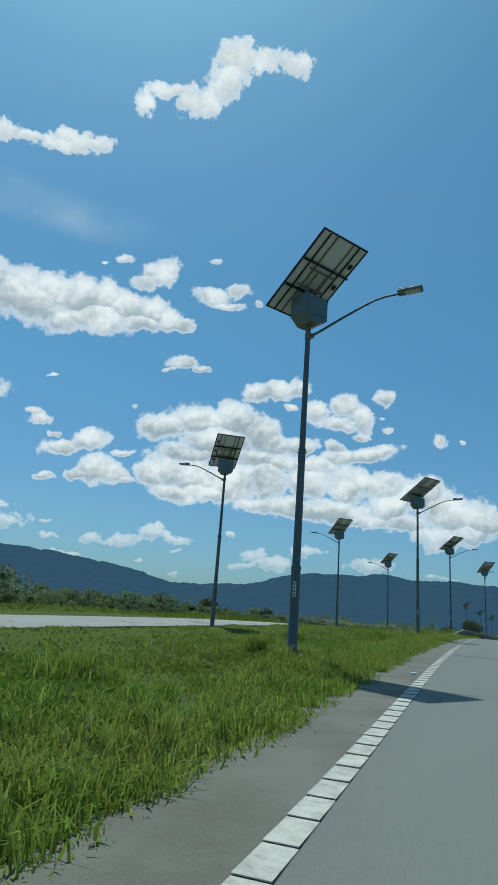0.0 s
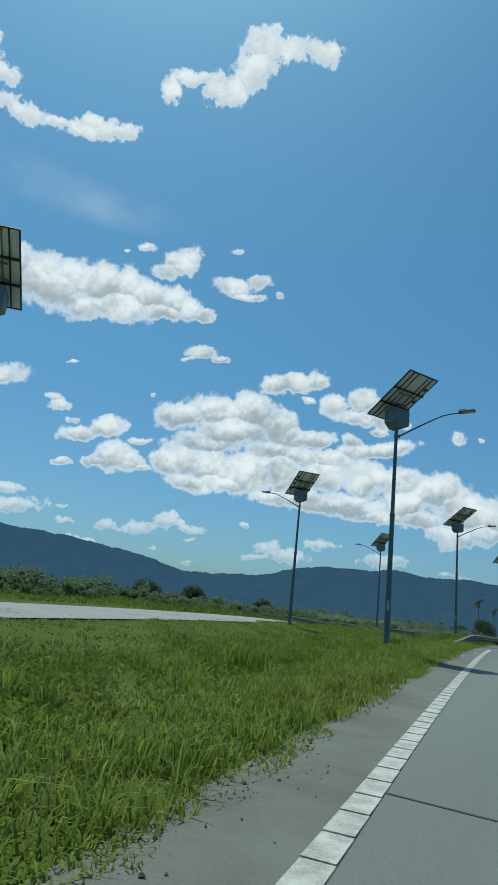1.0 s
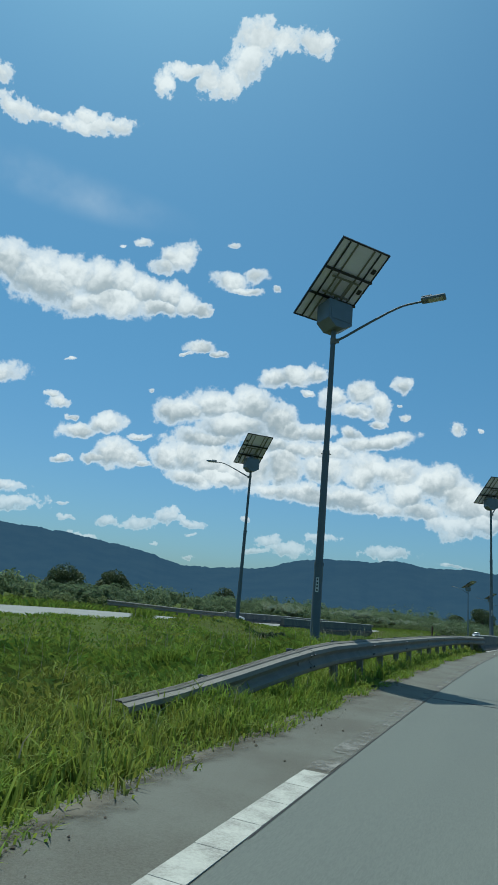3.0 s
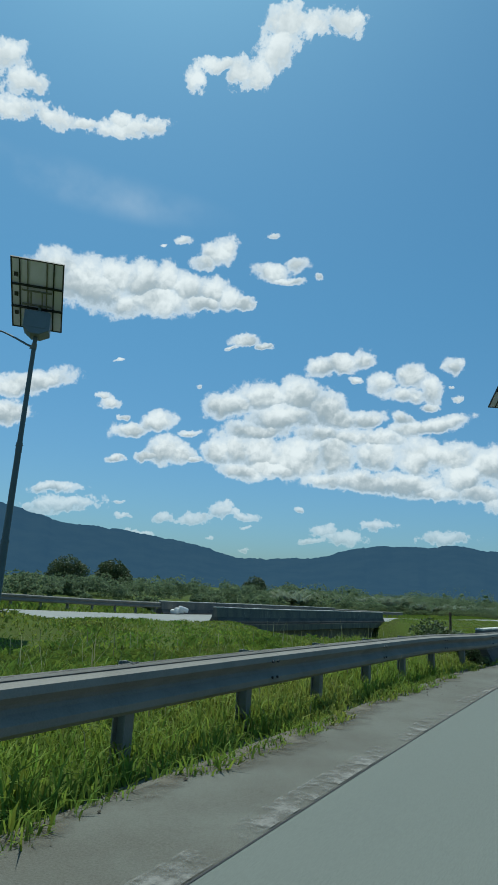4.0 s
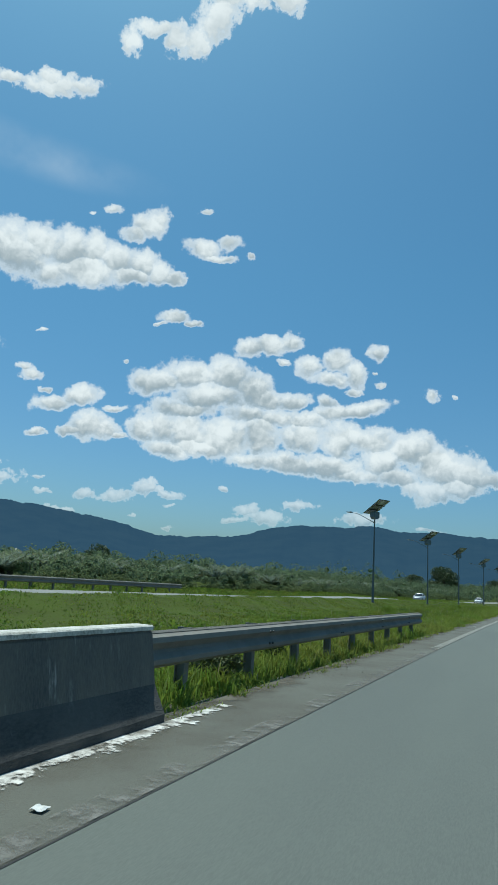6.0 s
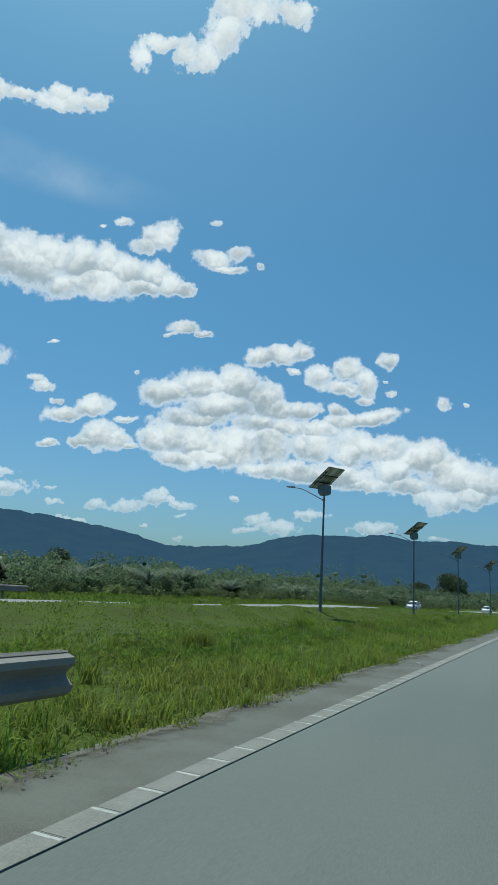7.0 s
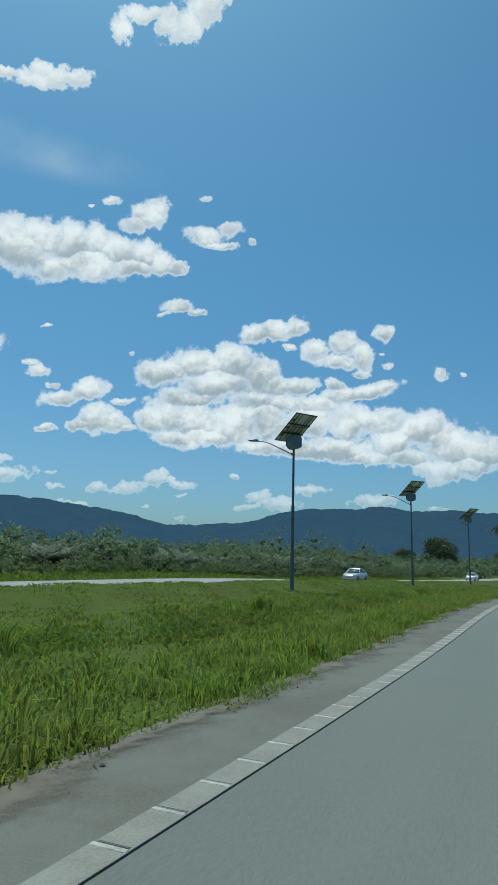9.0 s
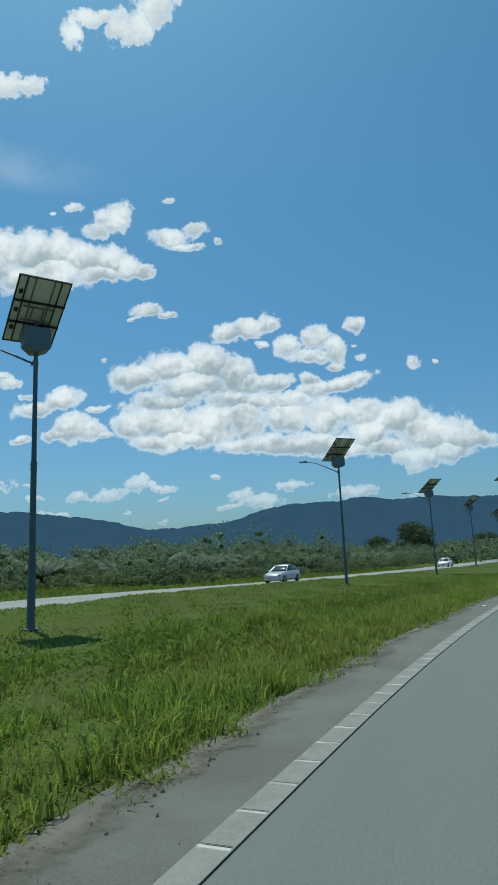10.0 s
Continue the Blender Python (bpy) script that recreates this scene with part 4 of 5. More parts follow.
def tufts():
    """Arching fountains of broad grass along the rim of the shoulder and here and there on the median."""
    rng = np.random.default_rng(19)
    n = 3400
    y = rng.uniform(2, 240, n)
    off = np.where(rng.random(n) < 0.6, -1.05 - rng.gamma(1.4, 0.55, n), rng.uniform(-8, -1.6, n))
    keep = creek(off, y) < 0.4
    y, off = y[keep], off[keep]
    n = len(y)
    per = 30
    yy = np.repeat(y, per) + rng.normal(0, 0.09, n * per)
    oo = np.minimum(np.repeat(off, per) + rng.normal(0, 0.09, n * per), -0.92)
    size = np.repeat(rng.uniform(0.20, 0.46, n), per) * np.where(oo > -1.3, 0.7, 1.0)
    h = size * rng.uniform(0.6, 1.1, n * per)
    blades("grass_tuft", edge(yy) + oo, yy, ground_z(oo, yy) - 0.02, h, rng.uniform(0.012, 0.026, n * per), rng.uniform(0.3, 1.15, n * per), GRASS, "thick arching tufts of long green grass", rng)


tufts()


def grass_clump(off, y, h, spread, seed):
    """One tall clump of long arching grass."""
    rng = np.random.default_rng(seed)
    n = 420
    r, a = spread * np.sqrt(rng.random(n)), rng.uniform(0, 2 * math.pi, n)
    oo, yy = off + r * np.cos(a), y + r * np.sin(a)
    ob = blades("grass_clump", edge(yy) + oo, yy, ground_z(oo, yy) - 0.02, h * rng.uniform(0.5, 1.1, n), rng.uniform(0.012, 0.024, n), rng.uniform(0.2, 1.0, n), GRASS, "tall clump of long arching grass in the median", rng)
    ob["kind"] = ""
    return ob


clumps = np.random.default_rng(77)
grass_clump(-16.0, 83.4, 0.8, 0.6, 31)
grass_clump(-7.0, 160.2, 0.75, 0.55, 1)
for k in range(26):
    yk = 6 + 9.0 * k + float(clumps.uniform(-3, 3))
    ok = -float(clumps.uniform(2.2, 6.5))
    if float(creek(ok, yk)) < 0.2:
        grass_clump(ok, yk, float(clumps.uniform(0.4, 0.62)), float(clumps.uniform(0.25, 0.55)), k + 2)


def leaf_cloud(centres, radii, count, size, rng, squash=0.8):
    """Corners and faces of small leaves round clump centres."""
    which = rng.integers(0, len(centres), count)
    d = rng.normal(size=(count, 3))
    d /= np.linalg.norm(d, axis=1)[:, None]
    r = radii[which] * rng.uniform(0.55, 1.0, count) ** 0.6
    p = centres[which] + d * r[:, None] * np.array([1, 1, squash])
    a = rng.normal(size=(count, 3)) + d * 0.6 + np.array([0, 0, -0.3])
    a /= np.linalg.norm(a, axis=1)[:, None]
    b = np.cross(a, rng.normal(size=(count, 3)))
    b /= np.linalg.norm(b, axis=1)[:, None]
    s = (size * rng.uniform(0.6, 1.4, count))[:, None]
    vs = np.stack([p - a * s, p + b * s * 0.42, p + a * s, p - b * s * 0.42], 1)
    return vs.reshape(-1, 3)


ball = bmesh.new()
bmesh.ops.create_icosphere(ball, subdivisions=1, radius=1.0)
ICO_V = np.array([tuple(p.co) for p in ball.verts])
ICO_F = [tuple(p.index for p in f.verts) for f in ball.faces]
ball.free()


def scrub():
    """Dense bushes behind the opposite road, and the woodland behind them."""
    rng = np.random.default_rng(23)
    for nm, n, o0, o1, y0, y1, h0, h1, per, size, mat, label in (
            ("scrub", 300, -30.5, -36, 20, 330, 0.6, 1.8, 420, 0.09, LEAF, "pale grey-green weeds and bushes behind the opposite road"),
            ("scrub", 430, -34, -60, 20, 400, 1.8, 4.2, 680, 0.15, SCRUB, "dense dark green scrub behind the opposite road"),
            ("scrub", 260, -45, -80, 130, 420, 3.6, 6.4, 800, 0.20, SCRUB, "tall dark green bushes and young trees"),
            ("woodland", 260, -75, -240, 60, 650, 3.0, 7.0, 250, 0.40, SCRUB, "distant green woodland below the hills"),
            ("woodland", 220, -20, -90, 330, 800, 3.0, 7.0, 250, 0.40, SCRUB, "distant green woodland along the road")):
        vs, hearts, faces = [], [], []
        for _ in range(n):
            y = rng.uniform(y0, y1)
            off = rng.uniform(o1, o0)
            h = rng.uniform(h0, h1) * (0.5 + 0.68 * float(smooth(150, 205, y)) + 0.4 * float(smooth(112, 88, y))) * (0.8 + 0.35 * math.sin(y * 0.07) * math.sin(y * 0.023 + 1))
            if abs(y - (107.3 - 0.66 * off)) < 10 and off > -60:
                h *= 0.6
            base = np.array([float(edge(min(y, 700))) + off, y, float(ground_z(off, y))])
            k = rng.integers(4, 8)
            c = base + np.stack([rng.normal(0, h * 0.45, k), rng.normal(0, h * 0.45, k), rng.uniform(0.2, 0.8, k) * h], 1)
            rr = rng.uniform(0.22, 0.42, k) * h
            vs.append(leaf_cloud(c, rr, per, size, rng))
            for cc, r0 in zip(c, rr):
                b = len(ICO_V) * len(hearts)
                hearts.append(cc + ICO_V * r0 * rng.uniform(0.12, 0.34, (len(ICO_V), 1)) * np.array([1, 1, 0.8]))
                faces += [(b + i, b + j, b + l) for i, j, l in ICO_F]
        leaves = leaf_mesh(nm, np.concatenate(vs), mat)
        joined = bmesh.new()
        joined.from_mesh(leaves)
        joined.from_mesh(mesh_of("heart", [tuple(p) for p in np.concatenate(hearts)], faces, mat))
        joined.to_mesh(leaves)
        joined.free()
        ob = new(nm, leaves)
        tagged(ob, label, "bushes", kind="stuff")


scrub()


def tree(x, y, h, r, seed, label):
    rng = np.random.default_rng(seed)
    z = float(ground_z(x - float(edge(min(y, 700))), y))
    top = thing("tree", pose(x, y, z - 0.1), label, "tree", "round trees in the fields")
    bm = bmesh.new()
    tube(bm, [(0, 0, 0), (0.05 * h * 0.3, 0, h * 0.2), (0.02, 0.05, h * 0.45), (0, 0, h * 0.75)], [0.05 * h, 0.04 * h, 0.03 * h, 0.012 * h], 9)
    part("trunk", bm, BARK, top, flat=False)
    k = 22
    cs, rs = [], []
    for i in range(k):
        a = 2 * math.pi * i / k * 2.6 + rng.uniform(-0.3, 0.3)
        e = rng.uniform(0.0, 1.0)
        rad = r * rng.uniform(0.35, 0.75) * math.sqrt(max(0.05, 1 - (e - 0.25) ** 2))
        c = (rad * math.cos(a), rad * math.sin(a), h * (0.16 + 0.62 * e))
        cs.append(c)
        rs.append(r * rng.uniform(0.28, 0.45))
        if i % 3 == 0:
            bm = bmesh.new()
            tube(bm, [(0, 0, h * 0.25), (c[0] * 0.5, c[1] * 0.5, (h * 0.25 + c[2]) / 2 + 0.1 * h), c], [0.02 * h, 0.013 * h, 0.005 * h], 6)
            part("limb", bm, BARK, top)
    cs.append((0, 0, h * 0.78))
    rs.append(r * 0.45)
    me = leaf_mesh("crown", leaf_cloud(np.array(cs), np.array(rs), 9000, 0.018 * h + 0.09, rng, 0.85), TREE_LEAF)
    crown = new("crown", me)
    crown.parent = top
    return top


tree(-103, 177, 7.6, 5.4, 3, "dark green round tree beyond the opposite road")
tree(-82, 168, 6.7, 4.0, 4, "dark green round tree beyond the opposite road")
tree(-23.5, 412, 13.0, 8.0, 5, "tall dark rounded tree beside the highway")
tree(-38, 420, 9.0, 5.5, 6, "dark green tree at the edge of the woodland")
tree(-2, 470, 9.5, 6.5, 7, "dark green tree near the distant road bend")
tree(-96, 250, 8.0, 4.6, 8, "dark green tree above the scrub")


def shrub(off, y, h, seed, label):
    rng = np.random.default_rng(seed)
    top = thing("shrub", pose(float(edge(y)) + off, y, float(ground_z(off, y)) - 0.03), label, "shrub")
    for k in range(5):
        a = 1.3 * k
        bm = bmesh.new()
        tube(bm, [(0, 0, 0), (0.12 * math.cos(a), 0.12 * math.sin(a), h * 0.4), (0.3 * math.cos(a), 0.3 * math.sin(a), h * 0.8)], [0.014, 0.010, 0.004], 5)
        part("stem", bm, BARK, top)
    cs = np.stack([rng.normal(0, h * 0.3, 9), rng.normal(0, h * 0.3, 9), rng.uniform(0.3, 0.85, 9) * h], 1)
    crown = new("crown", leaf_mesh("crown", leaf_cloud(cs, rng.uniform(0.2, 0.32, 9) * h, 1500, 0.05, rng), TREE_LEAF))
    crown.parent = top
    return top


shrub(-8.0, 80.6, 0.34, 65, "low dark bush spreading in the median grass")
shrub(-7.4, 80.1, 0.36, 66, "low dark bush spreading in the median grass")
shrub(-6.8, 79.6, 0.3, 67, "low dark bush spreading in the median grass")
shrub(-8.6, 81.0, 0.3, 68, "low dark bush spreading in the median grass")
shrub(-1.45, 92.9, 0.5, 69, "dark leafy shrub growing beside the guard rail end")
shrub(-1.3, 93.2, 0.3, 70, "low dry weeds at the foot of the barrier")
shrub(-1.98, 93.0, 0.8, 61, "dark leafy shrub growing beside the guard rail end")
shrub(-2.9, 96.2, 1.15, 62, "flowering weed bush behind the guard rail")
shrub(-1.95, 123.6, 0.55, 63, "low green weeds under the guard rail")
shrub(-2.3, 127.0, 0.6, 64, "low green weeds under the guard rail")


def palm(label):
    """A young oil palm: a short rough trunk and arching feathered fronds."""
    rng = np.random.default_rng(41)
    top = thing("oil_palm", Matrix(), label, "palm tree", "oil palms behind the road")
    bm = bmesh.new()
    tube(bm, [(0, 0, -0.1), (0, 0, 0.25), (0.03, 0, 0.5), (0.03, 0, 0.7)], [0.24, 0.22, 0.22, 0.12], 10)
    part("trunk", bm, BARK, top)
    for i in range(24):
        a = 2.399 * i
        rise = rng.uniform(0.55, 1.42)
        ln = rng.uniform(1.5, 2.5)
        verts, faces = [], []
        n = 24
        for k in range(n):
            s = (k + 1) / n * ln
            th = rise - 0.55 * s / ln * 2.2
            r = s * math.cos(th * 0.8) * 0.85
            zz = 0.6 + s * math.sin(rise) - 0.16 * s * s
            p = Vector((r * math.cos(a), r * math.sin(a), zz))
            tang = Vector((-math.sin(a), math.cos(a), 0))
            fwd = Vector((math.cos(a), math.sin(a), -0.25))
            ll = 0.75 * math.sin(math.pi * (0.12 + 0.8 * k / n)) + 0.12
            for sgn in (-1, 1):
                tip = p + tang * sgn * ll * 0.8 + fwd * ll * 0.55 + Vector((0, 0, -0.22 * ll + rng.uniform(-0.08, 0.12)))
                b = len(verts)
                verts += [p - fwd * 0.05, p + fwd * 0.05, tip]
                faces.append((b, b + 1, b + 2))
        b = len(verts)
        for k in range(0, n + 1, 3):
            s = k / n * ln
            th = rise - 0.55 * s / ln * 2.2
            p = Vector((s * math.cos(th * 0.8) * 0.85 * math.cos(a), s * math.cos(th * 0.8) * 0.85 * math.sin(a), 0.6 + s * math.sin(rise) - 0.16 * s * s))
            tang = Vector((-math.sin(a), math.cos(a), 0)) * 0.035
            verts += [p - tang, p + tang]
        for k in range(b, len(verts) - 2, 2):
            faces.append((k, k + 1, k + 3, k + 2))
        fr = new("frond", mesh_of("frond", [tuple(v) for v in verts], faces, PALM_LEAF))
        fr.parent = top
    return top


palm_one = palm("young oil palm with arching grey-green fronds in scrub")
spots = np.random.default_rng(8)
first = True
for k in range(44):
    y = 156 + 4.6 * k + float(spots.uniform(-2.5, 2.5))
    off = float(spots.uniform(-47, -36.5))
    sc = float(spots.uniform(1.0, 1.7))
    m = pose(float(edge(y)) + off, y, float(ground_z(off, y)), 0, 0, float(spots.uniform(0, 360))) @ Matrix.Scale(sc, 4)
    if first:
        palm_one.matrix_world = m
        first = False
    else:
        c = copy_thing(palm_one, m)
        c.matrix_world = m

# ---------------------------------------------------------------- vehicles on the opposite road


def car(x, y, z, heading, paint, label):
    """A saloon; its nose points along -y before it is turned."""
    top = thing("car", pose(x, y, z, 0, 0, heading), label, "car")

    def shell(name, rows, mat, lab=""):
        bm = bmesh.new()
        rings = []
        for yy, half, z0, z1, tuck in rows:
            rings.append([bm.verts.new(q) for q in ((-half * 0.94, yy, z0), (-half, yy, z0 + (z1 - z0) * 0.35), (-half * tuck, yy, z1 - 0.03), (-half * tuck * 0.9, yy, z1), (half * tuck * 0.9, yy, z1), (half * tuck, yy, z1 - 0.03), (half, yy, z0 + (z1 - z0) * 0.35), (half * 0.94, yy, z0))])
        for r0, r1 in zip(rings, rings[1:]):
            for k in range(8):
                bm.faces.new((r0[k], r0[(k + 1) % 8], r1[(k + 1) % 8], r1[k]))
        bm.faces.new(rings[0][::-1])
        bm.faces.new(rings[-1])
        return part(name, bm, mat, top, lab, flat=False)

    shell("body", ((-2.2, 0.62, 0.32, 0.62, 0.9), (-2.08, 0.80, 0.24, 0.72, 0.92), (-1.6, 0.86, 0.22, 0.83, 0.93), (-0.8, 0.875, 0.22, 0.94, 0.95), (0.6, 0.875, 0.22, 0.96, 0.95), (1.5, 0.87, 0.24, 0.98, 0.93), (2.05, 0.80, 0.30, 0.95, 0.9), (2.2, 0.66, 0.40, 0.86, 0.9)), paint)
    shell("cabin", ((-0.85, 0.76, 0.90, 0.95, 0.97), (-0.15, 0.74, 0.92, 1.36, 0.80), (0.3, 0.74, 0.92, 1.44, 0.78), (0.9, 0.73, 0.92, 1.42, 0.78), (1.35, 0.72, 0.92, 1.25, 0.82), (1.75, 0.72, 0.92, 0.98, 0.95)), CAR_GLASS, "dark tinted windows")
    shell("roof", ((-0.12, 0.58, 1.372, 1.395, 0.96), (0.3, 0.60, 1.445, 1.475, 0.96), (0.9, 0.59, 1.425, 1.455, 0.96), (1.25, 0.57, 1.30, 1.33, 0.96)), paint)
    for sx in (-1, 1):
        bm = bmesh.new()
        tube(bm, [(sx * 0.78, -0.84, 0.94), (sx * 0.62, -0.14, 1.38)], 0.03, 6)
        tube(bm, [(sx * 0.60, 0.45, 1.43), (sx * 0.76, 0.45, 0.94)], 0.03, 6)
        tube(bm, [(sx * 0.58, 1.3, 1.32), (sx * 0.74, 1.8, 0.96)], 0.035, 6)
        part("pillar", bm, paint, top)
        bm = bmesh.new()
        box(bm, 0.34, 0.10, 0.14, pose(sx * 0.60, -2.10, 0.66, 0, 0, -sx * 22), 0.02)
        part("headlight", bm, CHROME, top, "clear headlight")
        bm = bmesh.new()
        box(bm, 0.16, 0.09, 0.11, pose(sx * 0.96, -0.62, 0.98), 0.02)
        part("side_mirror", bm, paint, top)
        for yy in (-1.38, 1.30):
            bm = bmesh.new()
            tube(bm, [(sx * 0.70, yy, 0.31), (sx * 0.885, yy, 0.31)], 0.31, 18)
            wheel = part("wheel", bm, RUBBER, top, "black tyre", flat=True)
            bm = bmesh.new()
            tube(bm, [(sx * 0.87, yy, 0.31), (sx * 0.895, yy, 0.31)], 0.20, 14)
            part("rim", bm, STEEL, wheel)
    bm = bmesh.new()
    box(bm, 1.15, 0.06, 0.17, pose(0, -2.17, 0.43), 0.02)
    part("grille", bm, BLACK, top)
    return top


def on_far_road(off, y):
    return float(edge(y)) + off, y, float(far_z(y)) + 0.015


car(*on_far_road(-22.0, 243.5), -6, CAR_PAINT, "silver saloon car on the opposite carriageway")
car(*on_far_road(-21.5, 301.0), -9, CAR_WHITE, "white car far along the opposite carriageway")

# ---------------------------------------------------------------- small things on the roadside


def litter(off, y, kind, seed):
    rng = np.random.default_rng(seed)
    z = float(road_z(y)) + 0.002 if off > -1.2 else float(ground_z(off, y))
    m = pose(float(edge(y)) + off, y, z, 0, 0, float(rng.uniform(0, 180)))
    bm = bmesh.new()
    if kind == "bottle":
        tube(bm, [(-0.13, 0, 0.036), (-0.12, 0, 0.036), (0.05, 0, 0.036), (0.10, 0, 0.036), (0.11, 0, 0.036), (0.14, 0, 0.036)], [0.024, 0.034, 0.034, 0.016, 0.013, 0.013], 10)
        lab, cat = "empty clear plastic bottle lying on the shoulder", "bottle"
    else:
        r = bmesh.ops.create_grid(bm, x_segments=6, y_segments=5, size=0.06)
        for v in r["verts"]:
            v.co.z = 0.012 + 0.03 * abs(noise.noise(v.co * 14 + Vector((seed, 0, 0))))
            v.co.x += 0.02 * noise.noise(v.co * 9 + Vector((0, seed, 0)))
        bmesh.ops.solidify(bm, geom=bm.faces, thickness=0.004)
        lab, cat = "crumpled white scrap of litter on the shoulder", "litter"
    me = bpy.data.meshes.new(kind)
    bm.to_mesh(me)
    bm.free()
    me.materials.append(LITTER)
    ob = new("bottle" if kind == "bottle" else "paper_scrap", me)
    ob.matrix_world = m @ Matrix.Scale(0.72, 4)
    tagged(ob, lab, cat)


for k, (off, y, kind) in enumerate(((-0.25, 91.45, "bottle"), (-0.36, 14.9, "bottle"), (-0.42, 52.0, "scrap"), (-0.75, 47.5, "scrap"), (-0.6, 108.4, "scrap"),
                                    (-0.35, 118.6, "scrap"), (-0.5, 150.6, "scrap"), (-0.45, 172.0, "scrap"), (-0.6, 212.0, "scrap"), (-6.8, 47.0, "scrap"))):
    litter(off, y, kind, k + 1)


def crumbs(n, seed):
    """Clods of soil and grit along the rim of the shoulder."""
    rng = np.random.default_rng(seed)
    y = rng.uniform(3, 235, n)
    off = -1.12 + 0.16 * np.sin(y * 1.1) + rng.gamma(1.3, 0.11, n) - 0.08
    keep = ((y < 92) | (y > 122)) & (off < -0.3) & (rng.random(n) < 0.35 + 0.65 * (wave(off, y, 0.35) > 0.1))
    y, off = y[keep], off[keep]
    size = np.minimum(rng.gamma(1.5, 0.004, len(y)) + 0.003, 0.022)
    octa = np.array([(1, 0, 0), (0, 1, 0), (-1, 0, 0), (0, -1, 0), (0, 0, 0.7), (0, 0, -0.5)])
    tris = ((0, 1, 4), (1, 2, 4), (2, 3, 4), (3, 0, 4), (1, 0, 5), (2, 1, 5), (3, 2, 5), (0, 3, 5))
    mid = np.stack([edge(y) + off, y, road_z(y) - 0.05 * smooth(-1.0, -1.45, off) + 0.25 * size], 1)
    vs = mid[:, None, :] + octa[None] * size[:, None, None] * rng.uniform(0.6, 1.4, (len(y), 6, 1))
    k = np.arange(len(y))[:, None, None] * 6 + np.array(tris)[None]
    ob = new("soil_crumbs", mesh_of("soil_crumbs", vs.reshape(-1, 3).tolist(), k.reshape(-1, 3).tolist(), CLOD))
    return tagged(ob, "brown clods and grit along the grass rim", "grit", kind="stuff")


crumbs(9000, 51)


def marker_post(x, y, head):
    """A rusty angle iron that stands in the creek between the bridges, its top at height head."""
    h = head - float(ground_z(x - float(edge(y)), y))
    top = thing("marker_post", pose(x, y, float(ground_z(x - float(edge(y)), y)), 0, 0, 20), "rusty brown steel post standing in the creek bed", "post")
    bm = bmesh.new()
    box(bm, 0.13, 0.012, h + 0.3, pose(0, 0, h / 2 - 0.15))
    box(bm, 0.012, 0.13, h + 0.3, pose(-0.059, 0.066, h / 2 - 0.15))
    part("angle_bar", bm, RUST, top)
    bm = bmesh.new()
    box(bm, 0.15, 0.03, 0.10, pose(0, -0.02, h - 0.12), 0.004)
    part("cap_plate", bm, RUST, top)


marker_post(-9.7, 117.6, 1.65)

# sacks left beside the opposite bridge
bm = bmesh.new()
for k in range(3):
    vs = box(bm, 0.7, 0.45, 0.32, pose(0.25 * k - 0.3, 0.1 * k, 0.16 + 0.1 * k, 0, 8 * k, 25 * k), 0.1)
me = bpy.data.meshes.new("white_sack")
bm.to_mesh(me)
bm.free()
me.materials.append(LITTER)
sack = new("white_sack", me)
sack.matrix_world = pose(*on_far_road(-24.6, 112.0))
tagged(sack, "white plastic sacks heaped by the far barrier", "sack")


def band(name, y0, off0, off1, width, mat, lift, label, skew=-0.72):
    """A flat strip laid across the road at the bridge's skew."""
    bm = bmesh.new()
    rows = []
    for o in np.linspace(off0, off1, 15):
        y = y0 + skew * (o + 0.85)
        rows.append([bm.verts.new((float(edge(yy)) + float(o), yy, float(road_z(yy)) + dz)) for yy, dz in ((y - width / 2, lift - 0.03), (y - width / 2, lift), (y + width / 2, lift), (y + width / 2, lift - 0.03))])
    for r0, r1 in zip(rows, rows[1:]):
        for k in range(3):
            bm.faces.new((r0[k], r0[k + 1], r1[k + 1], r1[k]))
    me = bpy.data.meshes.new(name)
    bmesh.ops.recalc_face_normals(bm, faces=bm.faces)
    bm.to_mesh(me)
    bm.free()
    me.materials.append(mat)
    return tagged(new(name, me), label, "road joint", kind="structure")


for yj in (98.6, 117.3):
    band("expansion_joint", yj, -0.93, 8.1, 0.34, FAR_ROAD, 0.006, "pale concrete strip across the asphalt at the bridge end")
    band("joint_crack", yj - 0.55, -0.93, 8.1, 0.03, CRACK, 0.005, "thin dark crack beside the bridge joint")
for yj in (24.5, 68.2):
    band("joint_crack", yj, -0.0, 8.1, 0.035, CRACK, 0.005, "thin dark joint across the asphalt", -0.1)

# dark seam between shoulder and roadway
seam = sheet("road_seam", np.arange(60, 134.5, 1.0), (-0.006, 0.006), lambda o, y: road_z(y) + 0.004 + 0.0 * o, CRACK)
tagged(seam, "narrow dark seam along the road edge", "road joint", kind="structure")



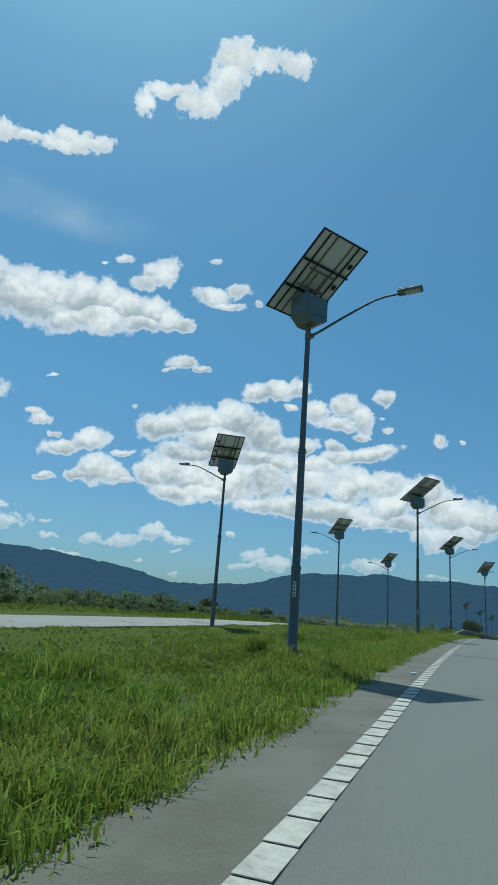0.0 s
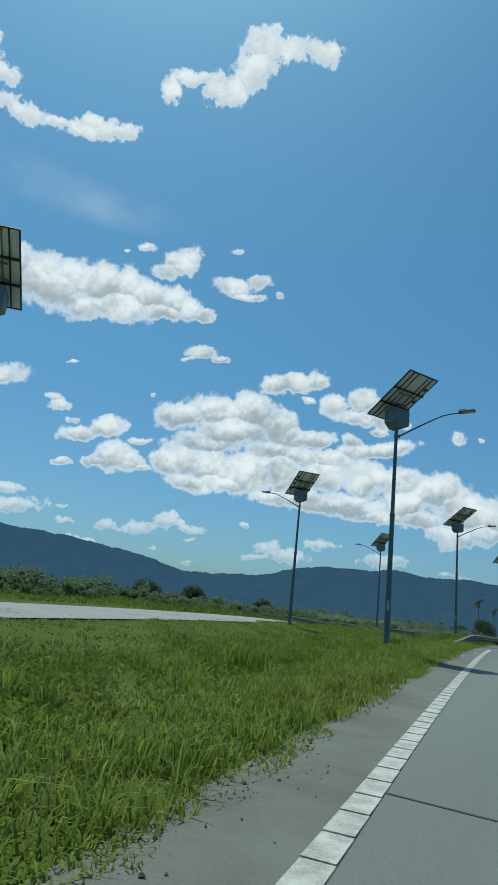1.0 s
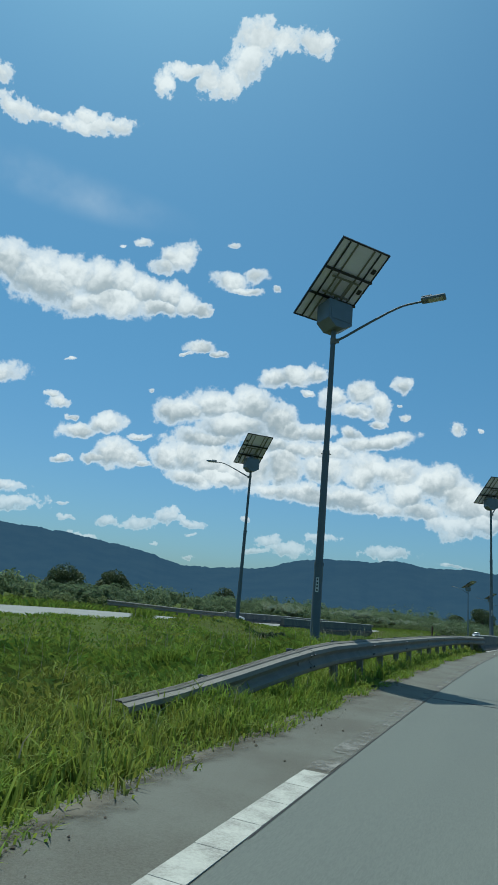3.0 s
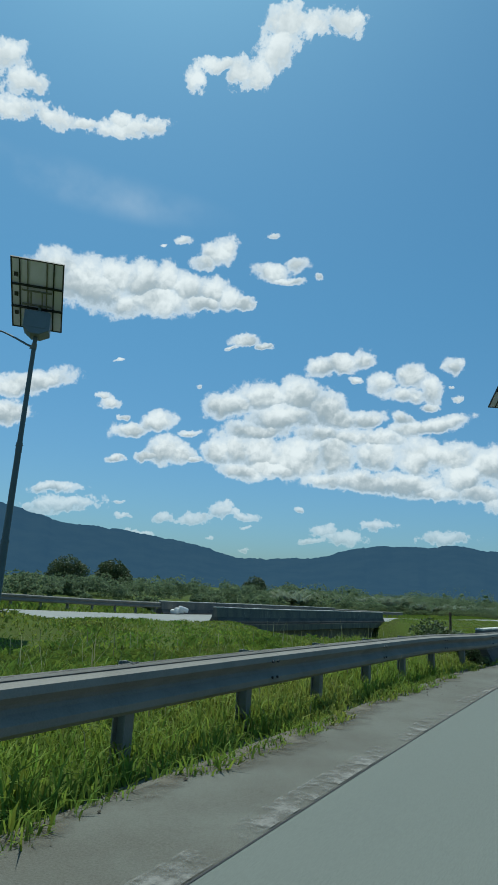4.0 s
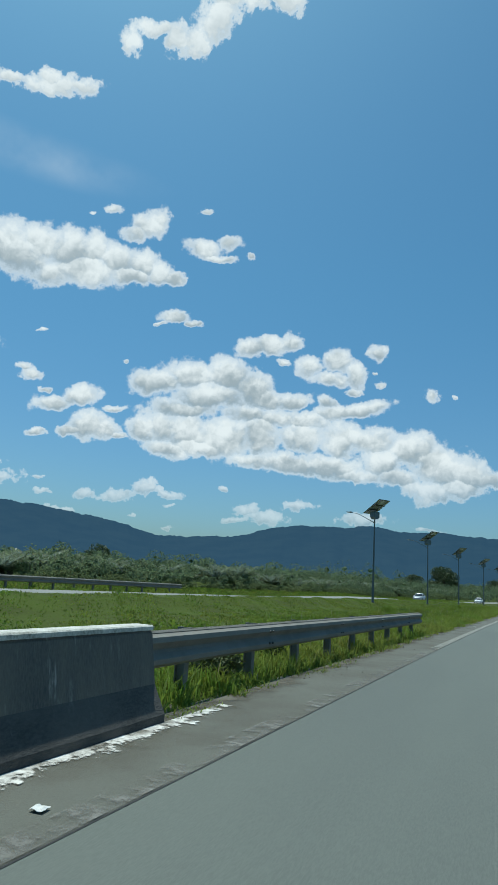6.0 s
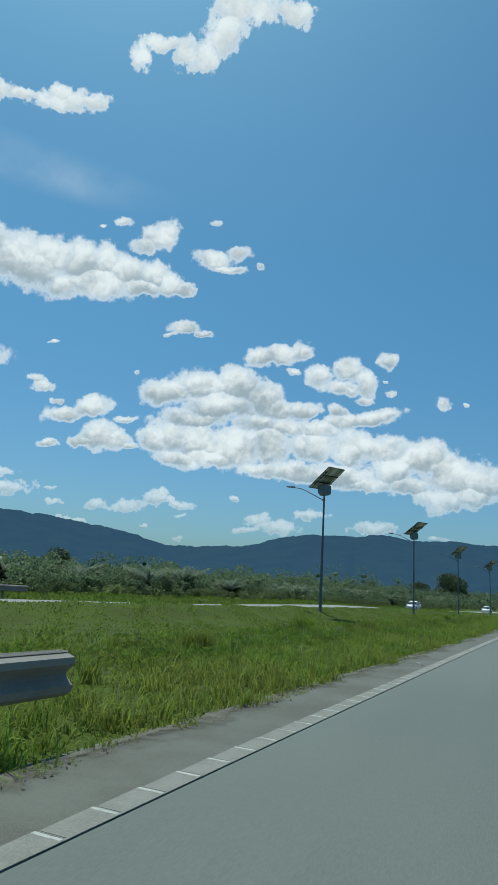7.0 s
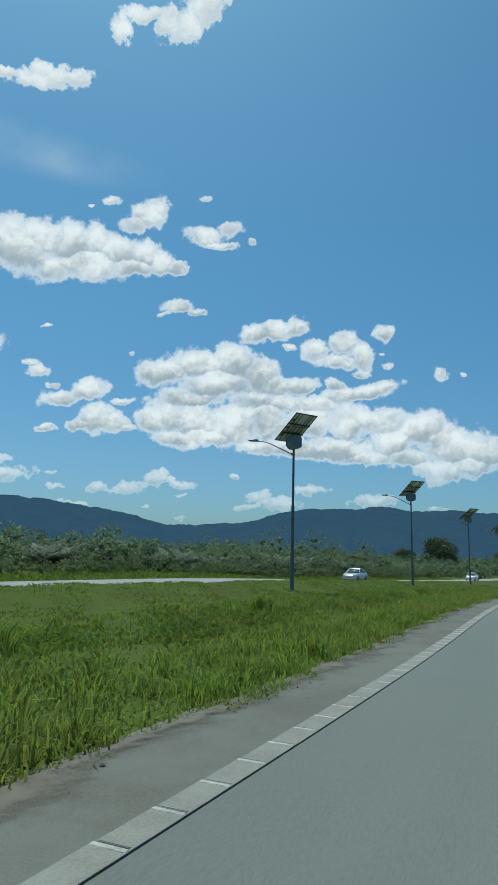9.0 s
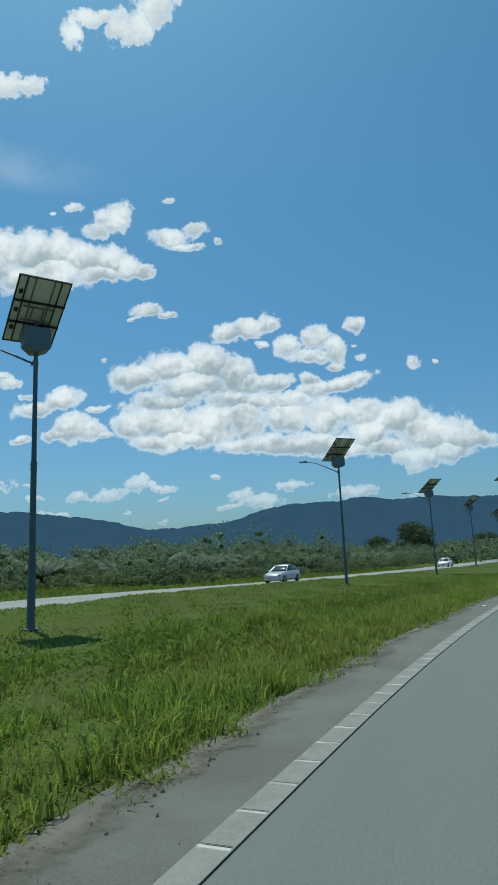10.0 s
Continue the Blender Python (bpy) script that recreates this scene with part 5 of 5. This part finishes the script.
def ragged(name, y0, y1, off0, off1, base, dark, reach, scale, label, category, bare=0.55, soft_rim=0.06):
    """A thin worn coat on the ground: densest at off0, breaking up towards off1."""
    mat = bpy.data.materials.new(name)
    mat.use_nodes = True
    t = mat.node_tree
    b = t.nodes["Principled BSDF"]
    b.inputs["Roughness"].default_value = 0.9
    uv = t.nodes.new("ShaderNodeUVMap")
    uv.uv_map = "across"
    sp = t.nodes.new("ShaderNodeSeparateXYZ")
    t.links.new(uv.outputs[0], sp.inputs[0])
    geo = t.nodes.new("ShaderNodeNewGeometry")
    n1 = node(t, "ShaderNodeTexNoise", Scale=scale, Detail=7.0, Roughness=0.68)
    n2 = node(t, "ShaderNodeTexNoise", Scale=scale * 0.22, Detail=3.0)
    for n in (n1, n2):
        t.links.new(geo.outputs["Position"], n.inputs["Vector"])
    cover = math_node(t, "ADD", math_node(t, "MULTIPLY", n1.outputs["Fac"], 0.9), math_node(t, "MULTIPLY", n2.outputs["Fac"], 0.8))
    cover = math_node(t, "SUBTRACT", cover, math_node(t, "ADD", math_node(t, "MULTIPLY", sp.outputs[0], reach), bare))
    mask = range_node(t, cover, 0.0, soft_rim)
    t.links.new(mix_color(t, range_node(t, n1.outputs["Fac"], 0.4, 0.65), dark, base), b.inputs["Base Color"])
    clear = t.nodes.new("ShaderNodeBsdfTransparent")
    mx = t.nodes.new("ShaderNodeMixShader")
    t.links.new(mask, mx.inputs[0])
    t.links.new(clear.outputs[0], mx.inputs[1])
    t.links.new(b.outputs[0], mx.inputs[2])
    t.links.new(mx.outputs[0], t.nodes["Material Output"].inputs["Surface"])
    ob = sheet(name, np.arange(y0, y1, 0.5), (off0, off1), lambda o, y: road_z(y) + 0.005 + 0.0 * o, mat)
    layer = ob.data.uv_layers.new(name="across")
    for poly in ob.data.polygons:
        for li in poly.loop_indices:
            vi = ob.data.loops[li].vertex_index
            layer.data[li].uv = (vi % 2, (vi // 2) * 0.5)
    return tagged(ob, label, category, kind="structure")


ragged("white_spill", 93.7, 122.3, -0.966, -0.50, (0.72, 0.71, 0.66), (0.42, 0.41, 0.37), 0.75, 11.0, "ragged white wash spilled along the barrier foot", "stain", 0.56, 0.16)
ragged("worn_paint", 61.5, 134.2, -0.02, -0.24, (0.225, 0.22, 0.195), (0.18, 0.176, 0.155), 0.10, 6.0, "worn broken remains of the white edge line", "road marking", 0.70, 0.4)
ragged("sand_drift", 40.0, 240.0, -1.15, -0.35, (0.13, 0.118, 0.088), (0.105, 0.095, 0.07), 0.62, 2.2, "thin brown sand swept along the shoulder", "sand", 0.55, 0.4)

# profiled white edge line: raised blocks, one by one
def line_mesh(mat):
    rib = bmesh.new()
    box(rib, 0.215, 0.4985, 0.007, pose(0, 0, 0.000), 0.0005)
    me = bpy.data.meshes.new("line_block")
    rib.to_mesh(me)
    rib.free()
    me.materials.append(mat)
    return me


white_block, worn_block = line_mesh(PAINT_WHITE), line_mesh(WORN_LINE)
line = thing("edge_line", pose(0, 0, 0), "worn white raised edge line made of short blocks", "road marking")
line["kind"] = "structure"
pitch = 0.5
n_first = 0
joined_v, joined_f = [], []
y = 2.0
while y < 330:
    x, z = float(edge(y)) - 0.118, float(road_z(y)) + 0.001
    ang = -math.degrees(math.atan2(float(edge(y + 0.5) - edge(y - 0.5)), 1.0))
    if n_first < 300 and (y < 62 or y > 134):
        o = new("line_block", white_block if y < 62 else worn_block)
        o.matrix_world = pose(x, y, z, 0, 0, ang)
        o.parent = line
        n_first += 1
    elif y > 134:
        b = len(joined_v)
        mm = pose(x, y, z, 0, 0, ang)
        joined_v += [tuple(mm @ v.co) for v in worn_block.vertices]
        joined_f += [tuple(b + i for i in p.vertices) for p in worn_block.polygons]
    y += pitch
rest = new("line_blocks_far", mesh_of("line_blocks_far", joined_v, joined_f, WORN_LINE))
rest.parent = line
tagged(rest, kind="stuff")
# thin pale ribs left between worn blocks
rib_v, rib_f = [], []
y = 133.75
while y < 260:
    x, z = float(edge(y)) - 0.118, float(road_z(y)) + 0.004
    b = len(rib_v)
    for dx, dy, dz in ((-0.105, -0.022, 0), (0.105, -0.022, 0), (0.105, 0.022, 0), (-0.105, 0.022, 0), (-0.10, -0.015, 0.008), (0.10, -0.015, 0.008), (0.10, 0.015, 0.008), (-0.10, 0.015, 0.008)):
        rib_v.append((x + dx, y + dy, z + dz))
    rib_f += [(b + 4, b + 5, b + 6, b + 7), (b, b + 1, b + 5, b + 4), (b + 1, b + 2, b + 6, b + 5), (b + 2, b + 3, b + 7, b + 6), (b + 3, b, b + 4, b + 7)]
    y += pitch
groove_v, groove_f = [], []
y = 133.79
while y < 260:
    x, z = float(edge(y)) - 0.118, float(road_z(y)) + 0.0075
    b = len(groove_v)
    groove_v += [(x - 0.10, y, z), (x + 0.10, y, z), (x + 0.098, y + 0.009, z), (x - 0.09, y + 0.007, z)]
    groove_f.append((b, b + 1, b + 2, b + 3))
    y += pitch
grooves = new("line_groove", mesh_of("line_groove", groove_v, groove_f, CRACK))
grooves.parent = line
tagged(grooves, kind="stuff")
bead = sheet("edge_bead", np.arange(134, 330, 1.0), (-0.024, -0.010), lambda o, y: road_z(y) + 0.0085 + 0.0 * o, WORN_LINE)
tagged(bead, "thin pale bead along the road edge", "road marking", kind="structure")
ribs = new("line_rib", mesh_of("line_rib", rib_v, rib_f, PAINT_WHITE))
ribs.parent = line
tagged(ribs, kind="stuff")
